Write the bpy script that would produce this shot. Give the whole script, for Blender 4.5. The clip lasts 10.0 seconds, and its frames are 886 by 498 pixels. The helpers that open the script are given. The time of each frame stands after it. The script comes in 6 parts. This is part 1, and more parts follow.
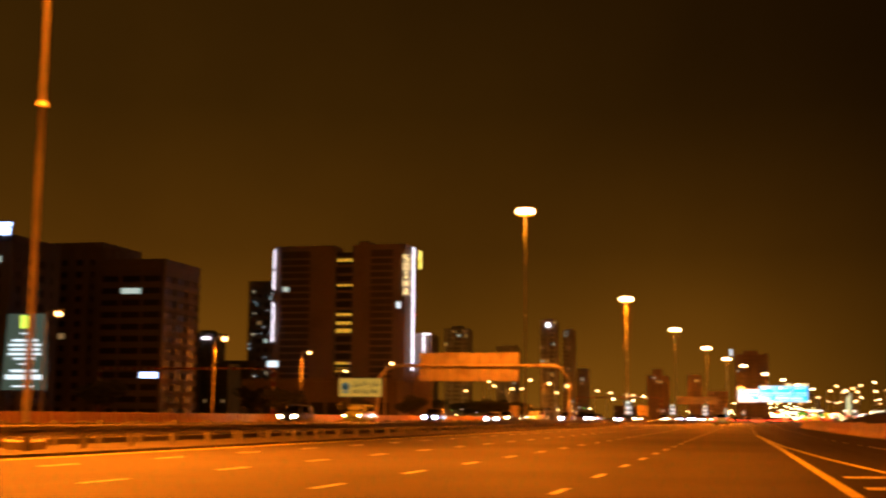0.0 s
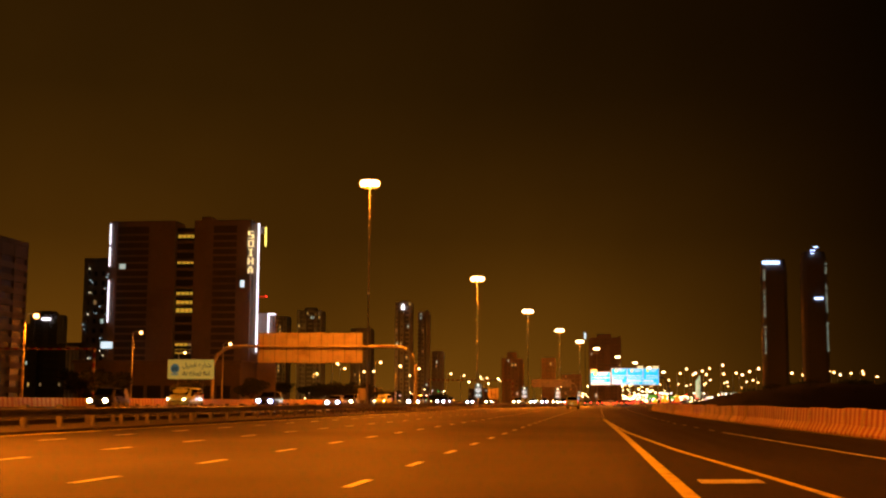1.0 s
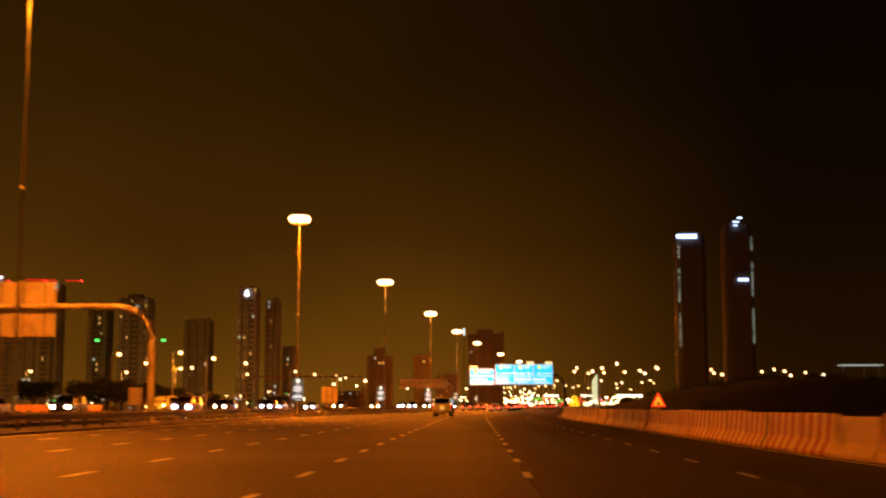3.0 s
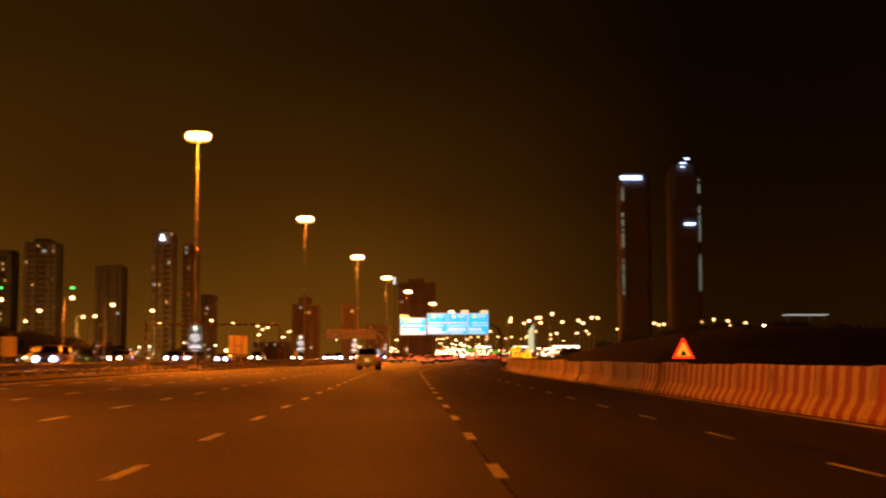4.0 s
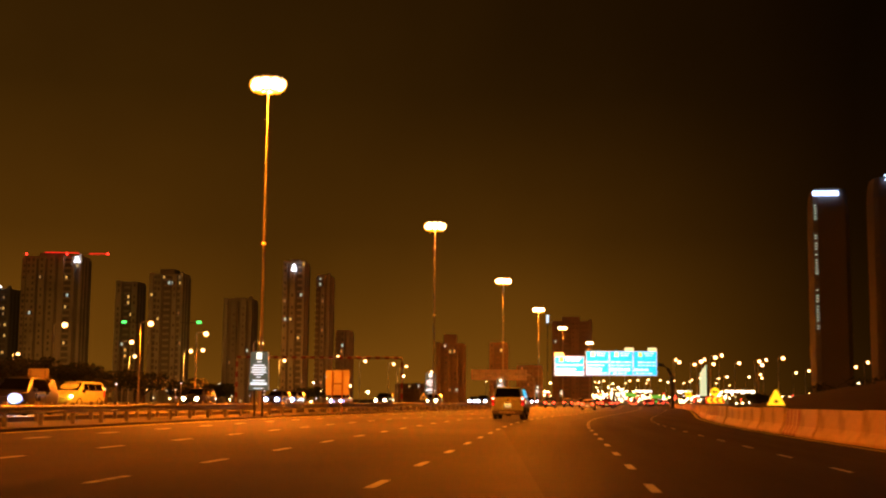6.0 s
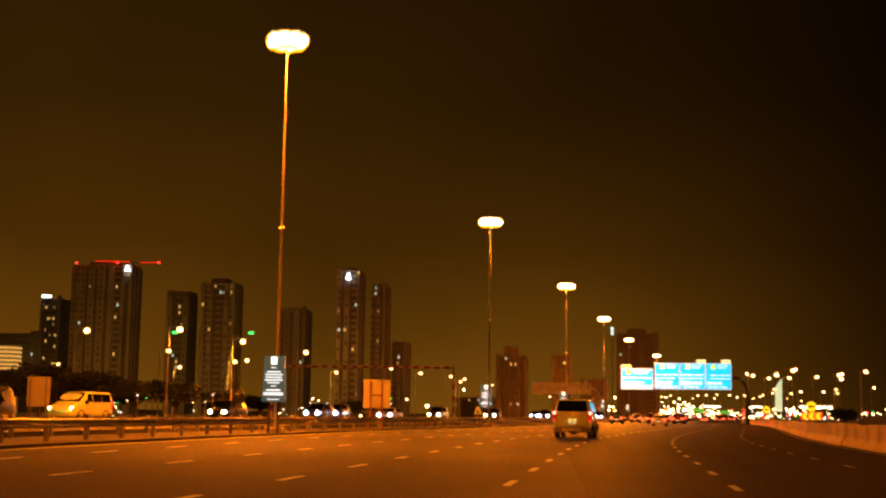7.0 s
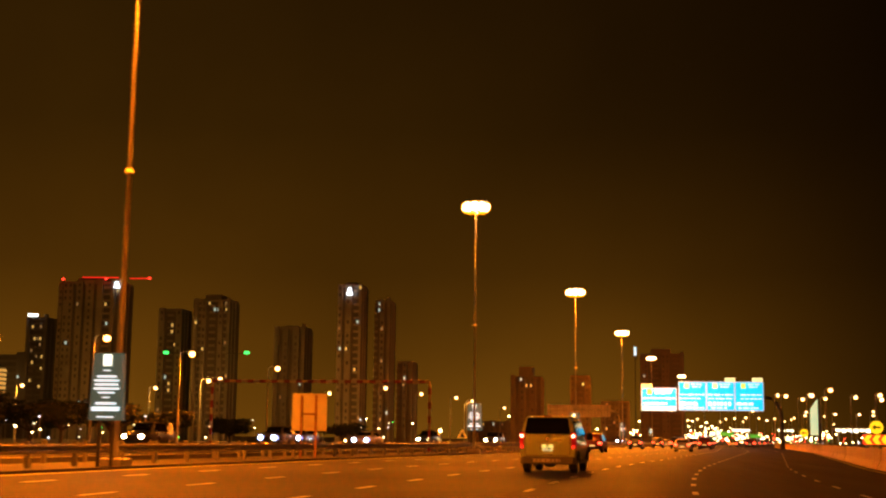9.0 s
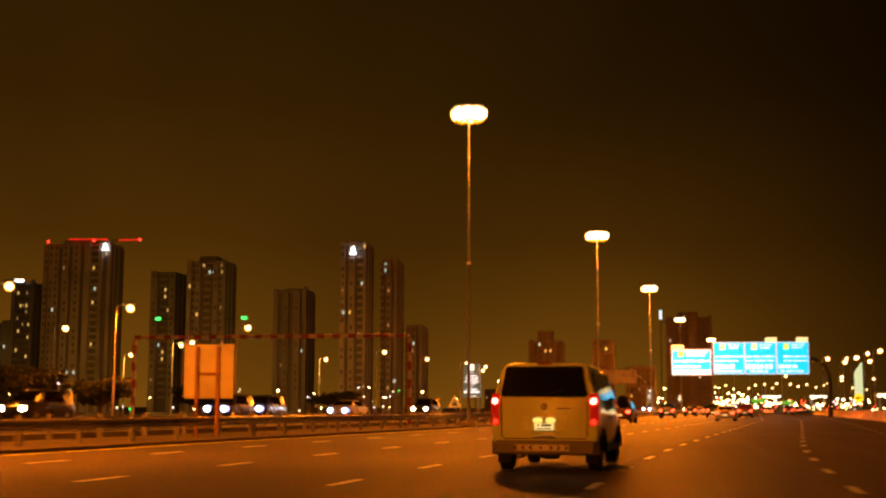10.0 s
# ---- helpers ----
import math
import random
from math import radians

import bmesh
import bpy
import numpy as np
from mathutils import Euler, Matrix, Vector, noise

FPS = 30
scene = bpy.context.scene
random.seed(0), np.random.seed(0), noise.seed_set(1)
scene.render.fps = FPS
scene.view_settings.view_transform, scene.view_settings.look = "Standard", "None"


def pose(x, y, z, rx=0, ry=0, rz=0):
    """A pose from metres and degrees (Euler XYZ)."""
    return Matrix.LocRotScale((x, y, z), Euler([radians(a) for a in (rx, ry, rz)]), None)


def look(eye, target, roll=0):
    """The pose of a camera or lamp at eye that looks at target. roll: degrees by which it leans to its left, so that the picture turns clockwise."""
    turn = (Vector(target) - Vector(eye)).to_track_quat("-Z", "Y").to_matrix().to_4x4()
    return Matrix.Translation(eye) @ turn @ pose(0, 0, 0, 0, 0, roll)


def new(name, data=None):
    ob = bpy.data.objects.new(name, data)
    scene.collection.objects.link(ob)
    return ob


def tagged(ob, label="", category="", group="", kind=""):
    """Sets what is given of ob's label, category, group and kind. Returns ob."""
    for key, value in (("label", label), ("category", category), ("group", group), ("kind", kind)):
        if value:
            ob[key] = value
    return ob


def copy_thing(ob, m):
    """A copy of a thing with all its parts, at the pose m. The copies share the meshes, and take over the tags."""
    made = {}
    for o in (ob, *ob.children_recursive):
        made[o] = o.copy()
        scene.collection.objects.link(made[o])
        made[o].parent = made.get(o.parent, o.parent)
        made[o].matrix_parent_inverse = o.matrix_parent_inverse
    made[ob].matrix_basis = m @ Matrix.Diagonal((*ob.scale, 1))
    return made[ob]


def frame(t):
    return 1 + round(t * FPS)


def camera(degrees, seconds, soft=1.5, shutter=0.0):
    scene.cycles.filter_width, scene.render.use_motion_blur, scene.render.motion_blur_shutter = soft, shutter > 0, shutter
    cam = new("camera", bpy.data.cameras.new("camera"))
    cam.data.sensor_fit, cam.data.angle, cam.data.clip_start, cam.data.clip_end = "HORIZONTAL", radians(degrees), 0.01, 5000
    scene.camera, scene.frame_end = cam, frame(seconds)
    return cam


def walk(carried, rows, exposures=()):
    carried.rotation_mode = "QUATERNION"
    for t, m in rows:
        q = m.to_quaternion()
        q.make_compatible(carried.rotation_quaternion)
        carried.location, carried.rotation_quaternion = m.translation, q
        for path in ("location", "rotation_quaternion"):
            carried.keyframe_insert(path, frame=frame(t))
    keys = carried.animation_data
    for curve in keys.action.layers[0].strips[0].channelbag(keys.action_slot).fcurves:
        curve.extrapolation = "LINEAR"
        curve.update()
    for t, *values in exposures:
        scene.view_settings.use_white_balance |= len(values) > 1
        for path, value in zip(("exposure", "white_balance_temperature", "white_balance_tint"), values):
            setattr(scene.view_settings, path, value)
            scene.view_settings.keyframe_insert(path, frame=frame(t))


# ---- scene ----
cam = camera(39.0, 10.0, soft=2.2, shutter=0.5)
PATH = [
    (0, (0.14, 0.00, 1.13), (-22.98, 96.38, 14.39), 0.53),
    (0.5, (0.24, 4.31, 1.13), (-14.58, 102.38, 13.90), 0.11),
    (1, (0.62, 7.83, 1.13), (-11.57, 106.35, 13.18), 0.34),
    (1.5, (0.72, 22.46, 1.13), (-12.64, 120.87, 12.80), 0.15),
    (2, (0.29, 40.47, 1.13), (-14.52, 138.65, 13.01), 0.35),
    (2.5, (0.43, 58.60, 1.13), (-9.45, 157.32, 13.69), 0.62),
    (2.7, (0.25, 65.65, 1.13), (-5.86, 164.63, 14.01), 0.31),
    (3.8, (0.13, 91.55, 1.13), (0.87, 191.14, 10.17), -0.01),
    (4, (0.11, 94.10, 1.13), (2.96, 193.69, 9.72), -0.06),
    (4.5, (0.03, 99.34, 1.13), (7.50, 198.68, 9.87), 0.10),
    (5, (-0.05, 104.21, 1.13), (6.56, 203.42, 11.76), 0.49),
    (5.5, (-0.07, 118.59, 1.13), (-3.83, 217.76, 13.43), 0.57),
    (6, (-0.20, 127.86, 1.13), (-9.56, 226.70, 13.11), 0.57),
    (6.2, (-0.31, 130.70, 1.13), (-10.25, 229.46, 13.30), 0.66),
    (7.3, (-0.88, 143.50, 1.13), (-16.87, 241.26, 14.84), 0.75),
    (7.5, (-0.91, 145.90, 1.13), (-17.70, 243.43, 15.45), 0.66),
    (8, (-0.61, 150.88, 1.13), (-18.29, 248.15, 16.19), 0.81),
    (8.5, (-0.16, 154.90, 1.13), (-17.73, 252.16, 16.34), 0.84),
    (9, (0.15, 159.90, 1.13), (-16.11, 257.43, 16.09), 0.69),
    (9.5, (0.14, 167.59, 1.13), (-16.42, 265.16, 15.45), 0.29),
    (10, (-1.06, 180.60, 1.13), (-19.04, 278.16, 13.71), 0.19),
]
walk(cam, [(t, look(eye, target, roll)) for t, eye, target, roll in PATH],
     exposures=[(0, 0.90, 6500, 18), (0.5, 0.70, 6500, 16), (1.5, 0.50, 6500, 16), (2.7, 0.68, 6500, 17), (4, 0.50, 6500, 26), (5, 1.18, 6500, 22), (6.2, 0.80, 6500, 19), (7.3, 0.70, 6500, 11), (10, 0.74, 6500, 12)])

# ---- night sky: city glow, brown near the horizon, brighter over the town on the west side ----
SODIUM = (1.0, 0.205, 0.004)
LAMP_WATTS = 98000
world = bpy.data.worlds.new("night")
scene.world = world
world.use_nodes = True
wn, wl = world.node_tree.nodes, world.node_tree.links
back = wn["Background"]
coord = wn.new("ShaderNodeTexCoord")
split = wn.new("ShaderNodeSeparateXYZ")
wl.new(coord.outputs["Generated"], split.inputs[0])
ramp = wn.new("ShaderNodeValToRGB")
ramp.color_ramp.elements[0].position, ramp.color_ramp.elements[0].color = 0.0, (0.126, 0.0465, 0.0028, 1)
ramp.color_ramp.elements[1].position, ramp.color_ramp.elements[1].color = 0.6, (0.0085, 0.0038, 0.0003, 1)
for where, col in ((0.05, (0.090, 0.0330, 0.0019, 1)), (0.13, (0.049, 0.0182, 0.0011, 1)), (0.24, (0.027, 0.0106, 0.0007, 1)), (0.36, (0.019, 0.0077, 0.0006, 1))):
    stop = ramp.color_ramp.elements.new(where)
    stop.color = col
wl.new(split.outputs["Z"], ramp.inputs[0])
side = wn.new("ShaderNodeMapRange")
side.inputs["From Min"].default_value, side.inputs["From Max"].default_value = -0.42, 0.22
side.inputs["To Min"].default_value, side.inputs["To Max"].default_value = 0.95, 0.10
wl.new(split.outputs["X"], side.inputs["Value"])
cloud = wn.new("ShaderNodeTexNoise")
cloud.inputs["Scale"].default_value, cloud.inputs["Detail"].default_value = 5.0, 4.0
wl.new(coord.outputs["Generated"], cloud.inputs["Vector"])
cmap = wn.new("ShaderNodeMapRange")
cmap.inputs["To Min"].default_value, cmap.inputs["To Max"].default_value = 0.7, 1.3
wl.new(cloud.outputs[0], cmap.inputs["Value"])
both = wn.new("ShaderNodeMath")
both.operation = "MULTIPLY"
wl.new(side.outputs[0], both.inputs[0])
wl.new(cmap.outputs[0], both.inputs[1])
# a brighter dome of haze low over the lit interchange ahead
off = wn.new("ShaderNodeMath")
off.operation = "ABSOLUTE"
wl.new(split.outputs["X"], off.inputs[0])
near_axis, low_down = wn.new("ShaderNodeMapRange"), wn.new("ShaderNodeMapRange")
for node, reach in ((near_axis, 0.30), (low_down, 0.30)):
    node.interpolation_type = "SMOOTHSTEP"
    node.inputs["From Max"].default_value = reach
    node.inputs["To Min"].default_value, node.inputs["To Max"].default_value = 1.0, 0.0
wl.new(off.outputs[0], near_axis.inputs["Value"])
wl.new(split.outputs["Z"], low_down.inputs["Value"])
dome, lift_sky, total_sky = wn.new("ShaderNodeMath"), wn.new("ShaderNodeMath"), wn.new("ShaderNodeMath")
dome.operation, lift_sky.operation, total_sky.operation = "MULTIPLY", "MULTIPLY_ADD", "MULTIPLY"
wl.new(near_axis.outputs[0], dome.inputs[0])
wl.new(low_down.outputs[0], dome.inputs[1])
wl.new(dome.outputs[0], lift_sky.inputs[0])
lift_sky.inputs[1].default_value, lift_sky.inputs[2].default_value = 0.9, 0.9
wl.new(both.outputs[0], total_sky.inputs[0])
wl.new(lift_sky.outputs[0], total_sky.inputs[1])
wl.new(ramp.outputs[0], back.inputs["Color"])
wl.new(total_sky.outputs[0], back.inputs["Strength"])


# ---- materials ----
def surface(name, base, rough=0.6, metal=0.0, spread=0.25, fine=12.0, coarse=0.6, bump=0.0, dirt=(0.03, 0.024, 0.018), dirty=0.15, coat=0.0):
    """A painted, mineral or metal surface: grain and stains at two scales, gloss that varies, fine relief."""
    m = bpy.data.materials.new(name)
    m.use_nodes = True
    n, l = m.node_tree.nodes, m.node_tree.links
    b = n["Principled BSDF"]
    tc = n.new("ShaderNodeTexCoord")
    a = n.new("ShaderNodeTexNoise")
    a.inputs["Scale"].default_value, a.inputs["Detail"].default_value = fine, 5
    c = n.new("ShaderNodeTexNoise")
    c.inputs["Scale"].default_value, c.inputs["Detail"].default_value = coarse, 4
    for t in (a, c):
        l.new(tc.outputs["Object"], t.inputs["Vector"])
    info = n.new("ShaderNodeObjectInfo")
    r = n.new("ShaderNodeMapRange")
    r.inputs["To Min"].default_value, r.inputs["To Max"].default_value = 1 - spread, 1 + spread
    l.new(a.outputs[0], r.inputs["Value"])
    r2 = n.new("ShaderNodeMapRange")
    r2.inputs["To Min"].default_value, r2.inputs["To Max"].default_value = 1 - spread * 0.4, 1 + spread * 0.4
    l.new(info.outputs["Random"], r2.inputs["Value"])
    mul = n.new("ShaderNodeMath")
    mul.operation = "MULTIPLY"
    l.new(r.outputs[0], mul.inputs[0])
    l.new(r2.outputs[0], mul.inputs[1])
    tone = n.new("ShaderNodeVectorMath")
    tone.operation = "SCALE"
    tone.inputs[0].default_value = base
    l.new(mul.outputs[0], tone.inputs["Scale"])
    mix = n.new("ShaderNodeMix")
    mix.data_type = "RGBA"
    edge = n.new("ShaderNodeMapRange")
    edge.inputs["From Min"].default_value, edge.inputs["From Max"].default_value = 0.5, 0.75
    edge.inputs["To Min"].default_value, edge.inputs["To Max"].default_value = 0.0, dirty * 2
    l.new(c.outputs[0], edge.inputs["Value"])
    l.new(edge.outputs[0], mix.inputs["Factor"])
    l.new(tone.outputs[0], mix.inputs[6])
    mix.inputs[7].default_value = (*dirt, 1)
    l.new(mix.outputs[2], b.inputs["Base Color"])
    g = n.new("ShaderNodeMapRange")
    g.inputs["To Min"].default_value, g.inputs["To Max"].default_value = max(0.03, rough - 0.12), min(1, rough + 0.12)
    l.new(c.outputs[0], g.inputs["Value"])
    l.new(g.outputs[0], b.inputs["Roughness"])
    b.inputs["Metallic"].default_value = metal
    b.inputs["Coat Weight"].default_value = coat
    if bump:
        bp = n.new("ShaderNodeBump")
        bp.inputs["Strength"].default_value, bp.inputs["Distance"].default_value = bump, 0.02
        l.new(a.outputs[0], bp.inputs["Height"])
        l.new(bp.outputs[0], b.inputs["Normal"])
    return m


def emitting(name, colour, strength):
    m = bpy.data.materials.new(name)
    m.use_nodes = True
    b = m.node_tree.nodes["Principled BSDF"]
    b.inputs["Base Color"].default_value = (*[min(0.8, v) for v in colour], 1)
    b.inputs["Roughness"].default_value = 0.3
    b.inputs["Emission Color"].default_value = (*colour, 1)
    b.inputs["Emission Strength"].default_value = strength
    return m


def bowl(name, colour, strength, clear):
    """A translucent, oversize lamp bowl whose glow stands for the lamp's halo; it lets the lens inside it through."""
    m = bpy.data.materials.new(name)
    m.use_nodes = True
    n, l = m.node_tree.nodes, m.node_tree.links
    n.remove(n["Principled BSDF"])
    mix, see, glow = n.new("ShaderNodeMixShader"), n.new("ShaderNodeBsdfTransparent"), n.new("ShaderNodeEmission")
    glow.inputs[0].default_value, glow.inputs[1].default_value = (*colour, 1), strength
    mix.inputs[0].default_value = 1 - clear
    l.new(see.outputs[0], mix.inputs[1])
    l.new(glow.outputs[0], mix.inputs[2])
    l.new(mix.outputs[0], n["Material Output"].inputs[0])
    return m


def glass(name, tint, rough=0.05):
    m = bpy.data.materials.new(name)
    m.use_nodes = True
    b = m.node_tree.nodes["Principled BSDF"]
    b.inputs["Base Color"].default_value = (*tint, 1)
    b.inputs["Roughness"].default_value = rough
    b.inputs["IOR"].default_value = 1.5
    return m


def asphalt_material(name="asphalt", tone=1.0):
    """Asphalt: stone grain, long darker wheel tracks and repaired patches."""
    m = bpy.data.materials.new(name)
    m.use_nodes = True
    n, l = m.node_tree.nodes, m.node_tree.links
    b = n["Principled BSDF"]
    tc = n.new("ShaderNodeTexCoord")
    grain = n.new("ShaderNodeTexNoise")
    grain.inputs["Scale"].default_value, grain.inputs["Detail"].default_value = 35, 6
    l.new(tc.outputs["Object"], grain.inputs["Vector"])
    stretch = n.new("ShaderNodeMapping")
    stretch.inputs["Scale"].default_value = (1.1, 0.03, 1)
    l.new(tc.outputs["Object"], stretch.inputs["Vector"])
    track = n.new("ShaderNodeTexNoise")
    track.inputs["Scale"].default_value, track.inputs["Detail"].default_value = 1.0, 5
    l.new(stretch.outputs[0], track.inputs["Vector"])
    patch = n.new("ShaderNodeTexNoise")
    patch.inputs["Scale"].default_value, patch.inputs["Detail"].default_value = 0.09, 4
    l.new(tc.outputs["Object"], patch.inputs["Vector"])
    total = n.new("ShaderNodeMath")
    total.operation = "ADD"
    l.new(track.outputs[0], total.inputs[0])
    l.new(patch.outputs[0], total.inputs[1])
    more = n.new("ShaderNodeMath")
    more.operation = "MULTIPLY_ADD"
    more.inputs[1].default_value = 0.5
    l.new(grain.outputs[0], more.inputs[0])
    l.new(total.outputs[0], more.inputs[2])
    ramp_ = n.new("ShaderNodeValToRGB")
    ramp_.color_ramp.elements[0].position, ramp_.color_ramp.elements[0].color = 0.9, (0.025 * tone, 0.024 * tone, 0.023 * tone, 1)
    ramp_.color_ramp.elements[1].position, ramp_.color_ramp.elements[1].color = 1.0, (0.090 * tone, 0.076 * tone, 0.062 * tone, 1)
    half = n.new("ShaderNodeMapRange")
    half.inputs["From Min"].default_value, half.inputs["From Max"].default_value = 0.85, 1.65
    l.new(more.outputs[0], half.inputs["Value"])
    ramp_.color_ramp.elements[0].position, ramp_.color_ramp.elements[1].position = 0.2, 0.85
    l.new(half.outputs[0], ramp_.inputs[0])
    l.new(ramp_.outputs[0], b.inputs["Base Color"])
    b.inputs["Specular IOR Level"].default_value = 0.42
    sheen = n.new("ShaderNodeMapRange")
    sheen.inputs["From Min"].default_value, sheen.inputs["From Max"].default_value = 0.3, 0.7
    sheen.inputs["To Min"].default_value, sheen.inputs["To Max"].default_value = 0.62, 0.78
    l.new(track.outputs[0], sheen.inputs["Value"])
    l.new(sheen.outputs[0], b.inputs["Roughness"])
    bp = n.new("ShaderNodeBump")
    bp.inputs["Strength"].default_value, bp.inputs["Distance"].default_value = 0.35, 0.01
    l.new(grain.outputs[0], bp.inputs["Height"])
    l.new(bp.outputs[0], b.inputs["Normal"])
    return m


def striped(name, one, two, metres, axis="Y"):
    """Painted stripes, two colours in turn, worn and dirty, along one axis of the object."""
    m = surface(name, one, 0.65, spread=0.15, fine=9, coarse=1.2, dirty=0.22, dirt=(0.16, 0.09, 0.05))
    n, l = m.node_tree.nodes, m.node_tree.links
    tc = n.new("ShaderNodeTexCoord")
    sp = n.new("ShaderNodeSeparateXYZ")
    l.new(tc.outputs["Object"], sp.inputs[0])
    wob = n.new("ShaderNodeTexNoise")
    wob.inputs["Scale"].default_value = 3.0
    l.new(tc.outputs["Object"], wob.inputs["Vector"])
    add = n.new("ShaderNodeMath")
    add.operation = "MULTIPLY_ADD"
    add.inputs[1].default_value = 0.10
    l.new(wob.outputs[0], add.inputs[0])
    l.new(sp.outputs[axis], add.inputs[2])
    per = n.new("ShaderNodeMath")
    per.operation = "PINGPONG"
    per.inputs[1].default_value = metres
    l.new(add.outputs[0], per.inputs[0])
    cut = n.new("ShaderNodeMapRange")
    cut.inputs["From Min"].default_value, cut.inputs["From Max"].default_value = metres * 0.47, metres * 0.53
    l.new(per.outputs[0], cut.inputs["Value"])
    b = n["Principled BSDF"]
    old = b.inputs["Base Color"].links[0].from_socket
    mix = n.new("ShaderNodeMix")
    mix.data_type = "RGBA"
    l.new(cut.outputs[0], mix.inputs["Factor"])
    l.new(old, mix.inputs[6])
    mix.inputs[7].default_value = (*two, 1)
    l.new(mix.outputs[2], b.inputs["Base Color"])
    return m


ASPHALT = asphalt_material()
ASPHALT_NEW = asphalt_material("new_asphalt", 0.28)
ASPHALT_MID = asphalt_material("darker_asphalt", 0.42)
SAND = surface("sandy_ground", (0.20, 0.155, 0.10), 0.95, spread=0.3, fine=3, coarse=0.08, bump=0.4, dirty=0.4, dirt=(0.06, 0.05, 0.035))
EARTH = surface("dark_earth", (0.030, 0.026, 0.020), 0.95, spread=0.4, fine=2, coarse=0.2, bump=0.6, dirty=0.4)
# green raised in both road paints to stand for white headlight on them
PAINT_W = surface("white_road_paint", (0.78, 0.82, 0.68), 0.6, spread=0.3, fine=14, coarse=2.0, dirty=0.35, dirt=(0.12, 0.11, 0.10))
PAINT_Y = surface("yellow_road_paint", (0.80, 0.78, 0.06), 0.55, spread=0.25, fine=14, coarse=2.0, dirty=0.3, dirt=(0.12, 0.10, 0.07))
PAVING = surface("dark_median_paving", (0.085, 0.075, 0.062), 0.9, spread=0.3, fine=6, coarse=0.4, bump=0.3, dirty=0.5)
CONCRETE = surface("concrete", (0.42, 0.39, 0.35), 0.85, spread=0.18, fine=10, coarse=0.7, bump=0.25, dirty=0.3, dirt=(0.14, 0.11, 0.08))
BARRIER_W = surface("weathered_white_barrier", (0.66, 0.48, 0.20), 0.7, spread=0.22, fine=7, coarse=1.1, bump=0.2, dirty=0.4, dirt=(0.24, 0.15, 0.075))
BARRIER_S = striped("red_white_barrier", (0.68, 0.49, 0.20), (0.42, 0.115, 0.03), 0.345)
GALV = surface("galvanised_steel", (0.22, 0.21, 0.20), 0.5, 0.6, spread=0.2, fine=20, coarse=1.5, dirty=0.3, dirt=(0.10, 0.08, 0.06))
POLE_M = surface("lamp_pole_steel", (0.44, 0.42, 0.36), 0.5, 0.0, spread=0.15, fine=8, coarse=0.5, dirty=0.25)
COLLAR = surface("pale_collar_paint", (0.82, 0.80, 0.74), 0.4, spread=0.05, dirty=0.05)
DARKSTEEL = surface("dark_steel", (0.06, 0.055, 0.05), 0.55, 0.3, spread=0.2, fine=8)
LUM = emitting("sodium_lens", (1.0, 0.80, 0.38), 26)
# orange bowl glow imitates the halo of glare round the sodium lamps
BOWL = bowl("sodium_halo_bowl", (1.0, 0.30, 0.004), 1.6, 0.35)
BOWL_SIDE = bowl("sodium_halo_bowl_side_street", (1.0, 0.27, 0.004), 1.8, 0.3)
LUM_SIDE = emitting("sodium_lens_side_street", (1.0, 0.72, 0.26), 16)
LUM_FAR = emitting("sodium_lens_distant", (1.0, 0.70, 0.28), 14)
LUM_FAR_W = emitting("sodium_lens_distant_bright", (1.0, 0.80, 0.42), 14)
WALL_A = surface("beige_render_wall", (0.38, 0.335, 0.265), 0.9, spread=0.12, fine=1.5, coarse=0.12, dirty=0.25)
WALL_B = surface("grey_render_wall", (0.32, 0.295, 0.25), 0.9, spread=0.12, fine=1.5, coarse=0.12, dirty=0.25)
WALL_D = surface("dark_cladding", (0.22, 0.20, 0.175), 0.7, spread=0.15, fine=1.5, coarse=0.12)
WALL_H = surface("brown_hotel_cladding", (0.185, 0.160, 0.120), 0.8, spread=0.15, fine=1.5, coarse=0.12, dirty=0.2)
# wall tone set to imitate distant blocks sunk in haze
WALL_FAR = surface("hazed_distant_wall", (0.21, 0.18, 0.145), 0.9, spread=0.15, fine=1.5, coarse=0.12)
GLASS_D = glass("dark_facade_glass", (0.020, 0.020, 0.022), 0.3)
CAR_GLASS = glass("tinted_car_glass", (0.006, 0.005, 0.005), 0.04)
CURTAIN = surface("curtained_window_glass", (0.13, 0.11, 0.09), 0.35, spread=0.8, fine=0.6, coarse=0.3)
# wall tone darkened in the colour to paint shade in recesses
RECESS = surface("painted_shade_wall", (0.18, 0.16, 0.13), 0.85, spread=0.2, fine=1.5, coarse=0.15)
WIN_WARM = emitting("warm_lit_window", (1.0, 0.58, 0.13), 0.42)
WIN_DIM = emitting("dim_lit_window", (1.0, 0.60, 0.22), 0.11)
WIN_COOL = emitting("cool_lit_window", (0.75, 1.0, 0.85), 0.30)
LED_W = emitting("white_led_strip", (0.92, 0.88, 1.0), 1.6)
LED_Y = emitting("yellow_led_strip", (1.0, 0.78, 0.12), 2.2)
LED_BLUE = emitting("blue_white_sign_light", (0.45, 0.62, 1.0), 2.6)
LED_RED = emitting("red_warning_light", (1.0, 0.03, 0.012), 3.5)
LED_REDLINE = emitting("red_crane_light", (1.0, 0.02, 0.01), 0.7)
LED_GREEN = emitting("green_sign_light", (0.05, 1.0, 0.12), 1.6)
SIGN_CREAM = emitting("lit_letters", (1.0, 0.86, 0.52), 1.6)
SIGN_NAME = emitting("lit_amber_letters", (1.0, 0.76, 0.36), 0.75)
SIGN_BLUE = emitting("lit_blue_sign_face", (0.0, 0.42, 0.74), 1.0)
SIGN_WHITE = emitting("lit_white_sign_face", (0.70, 0.95, 1.0), 0.68)
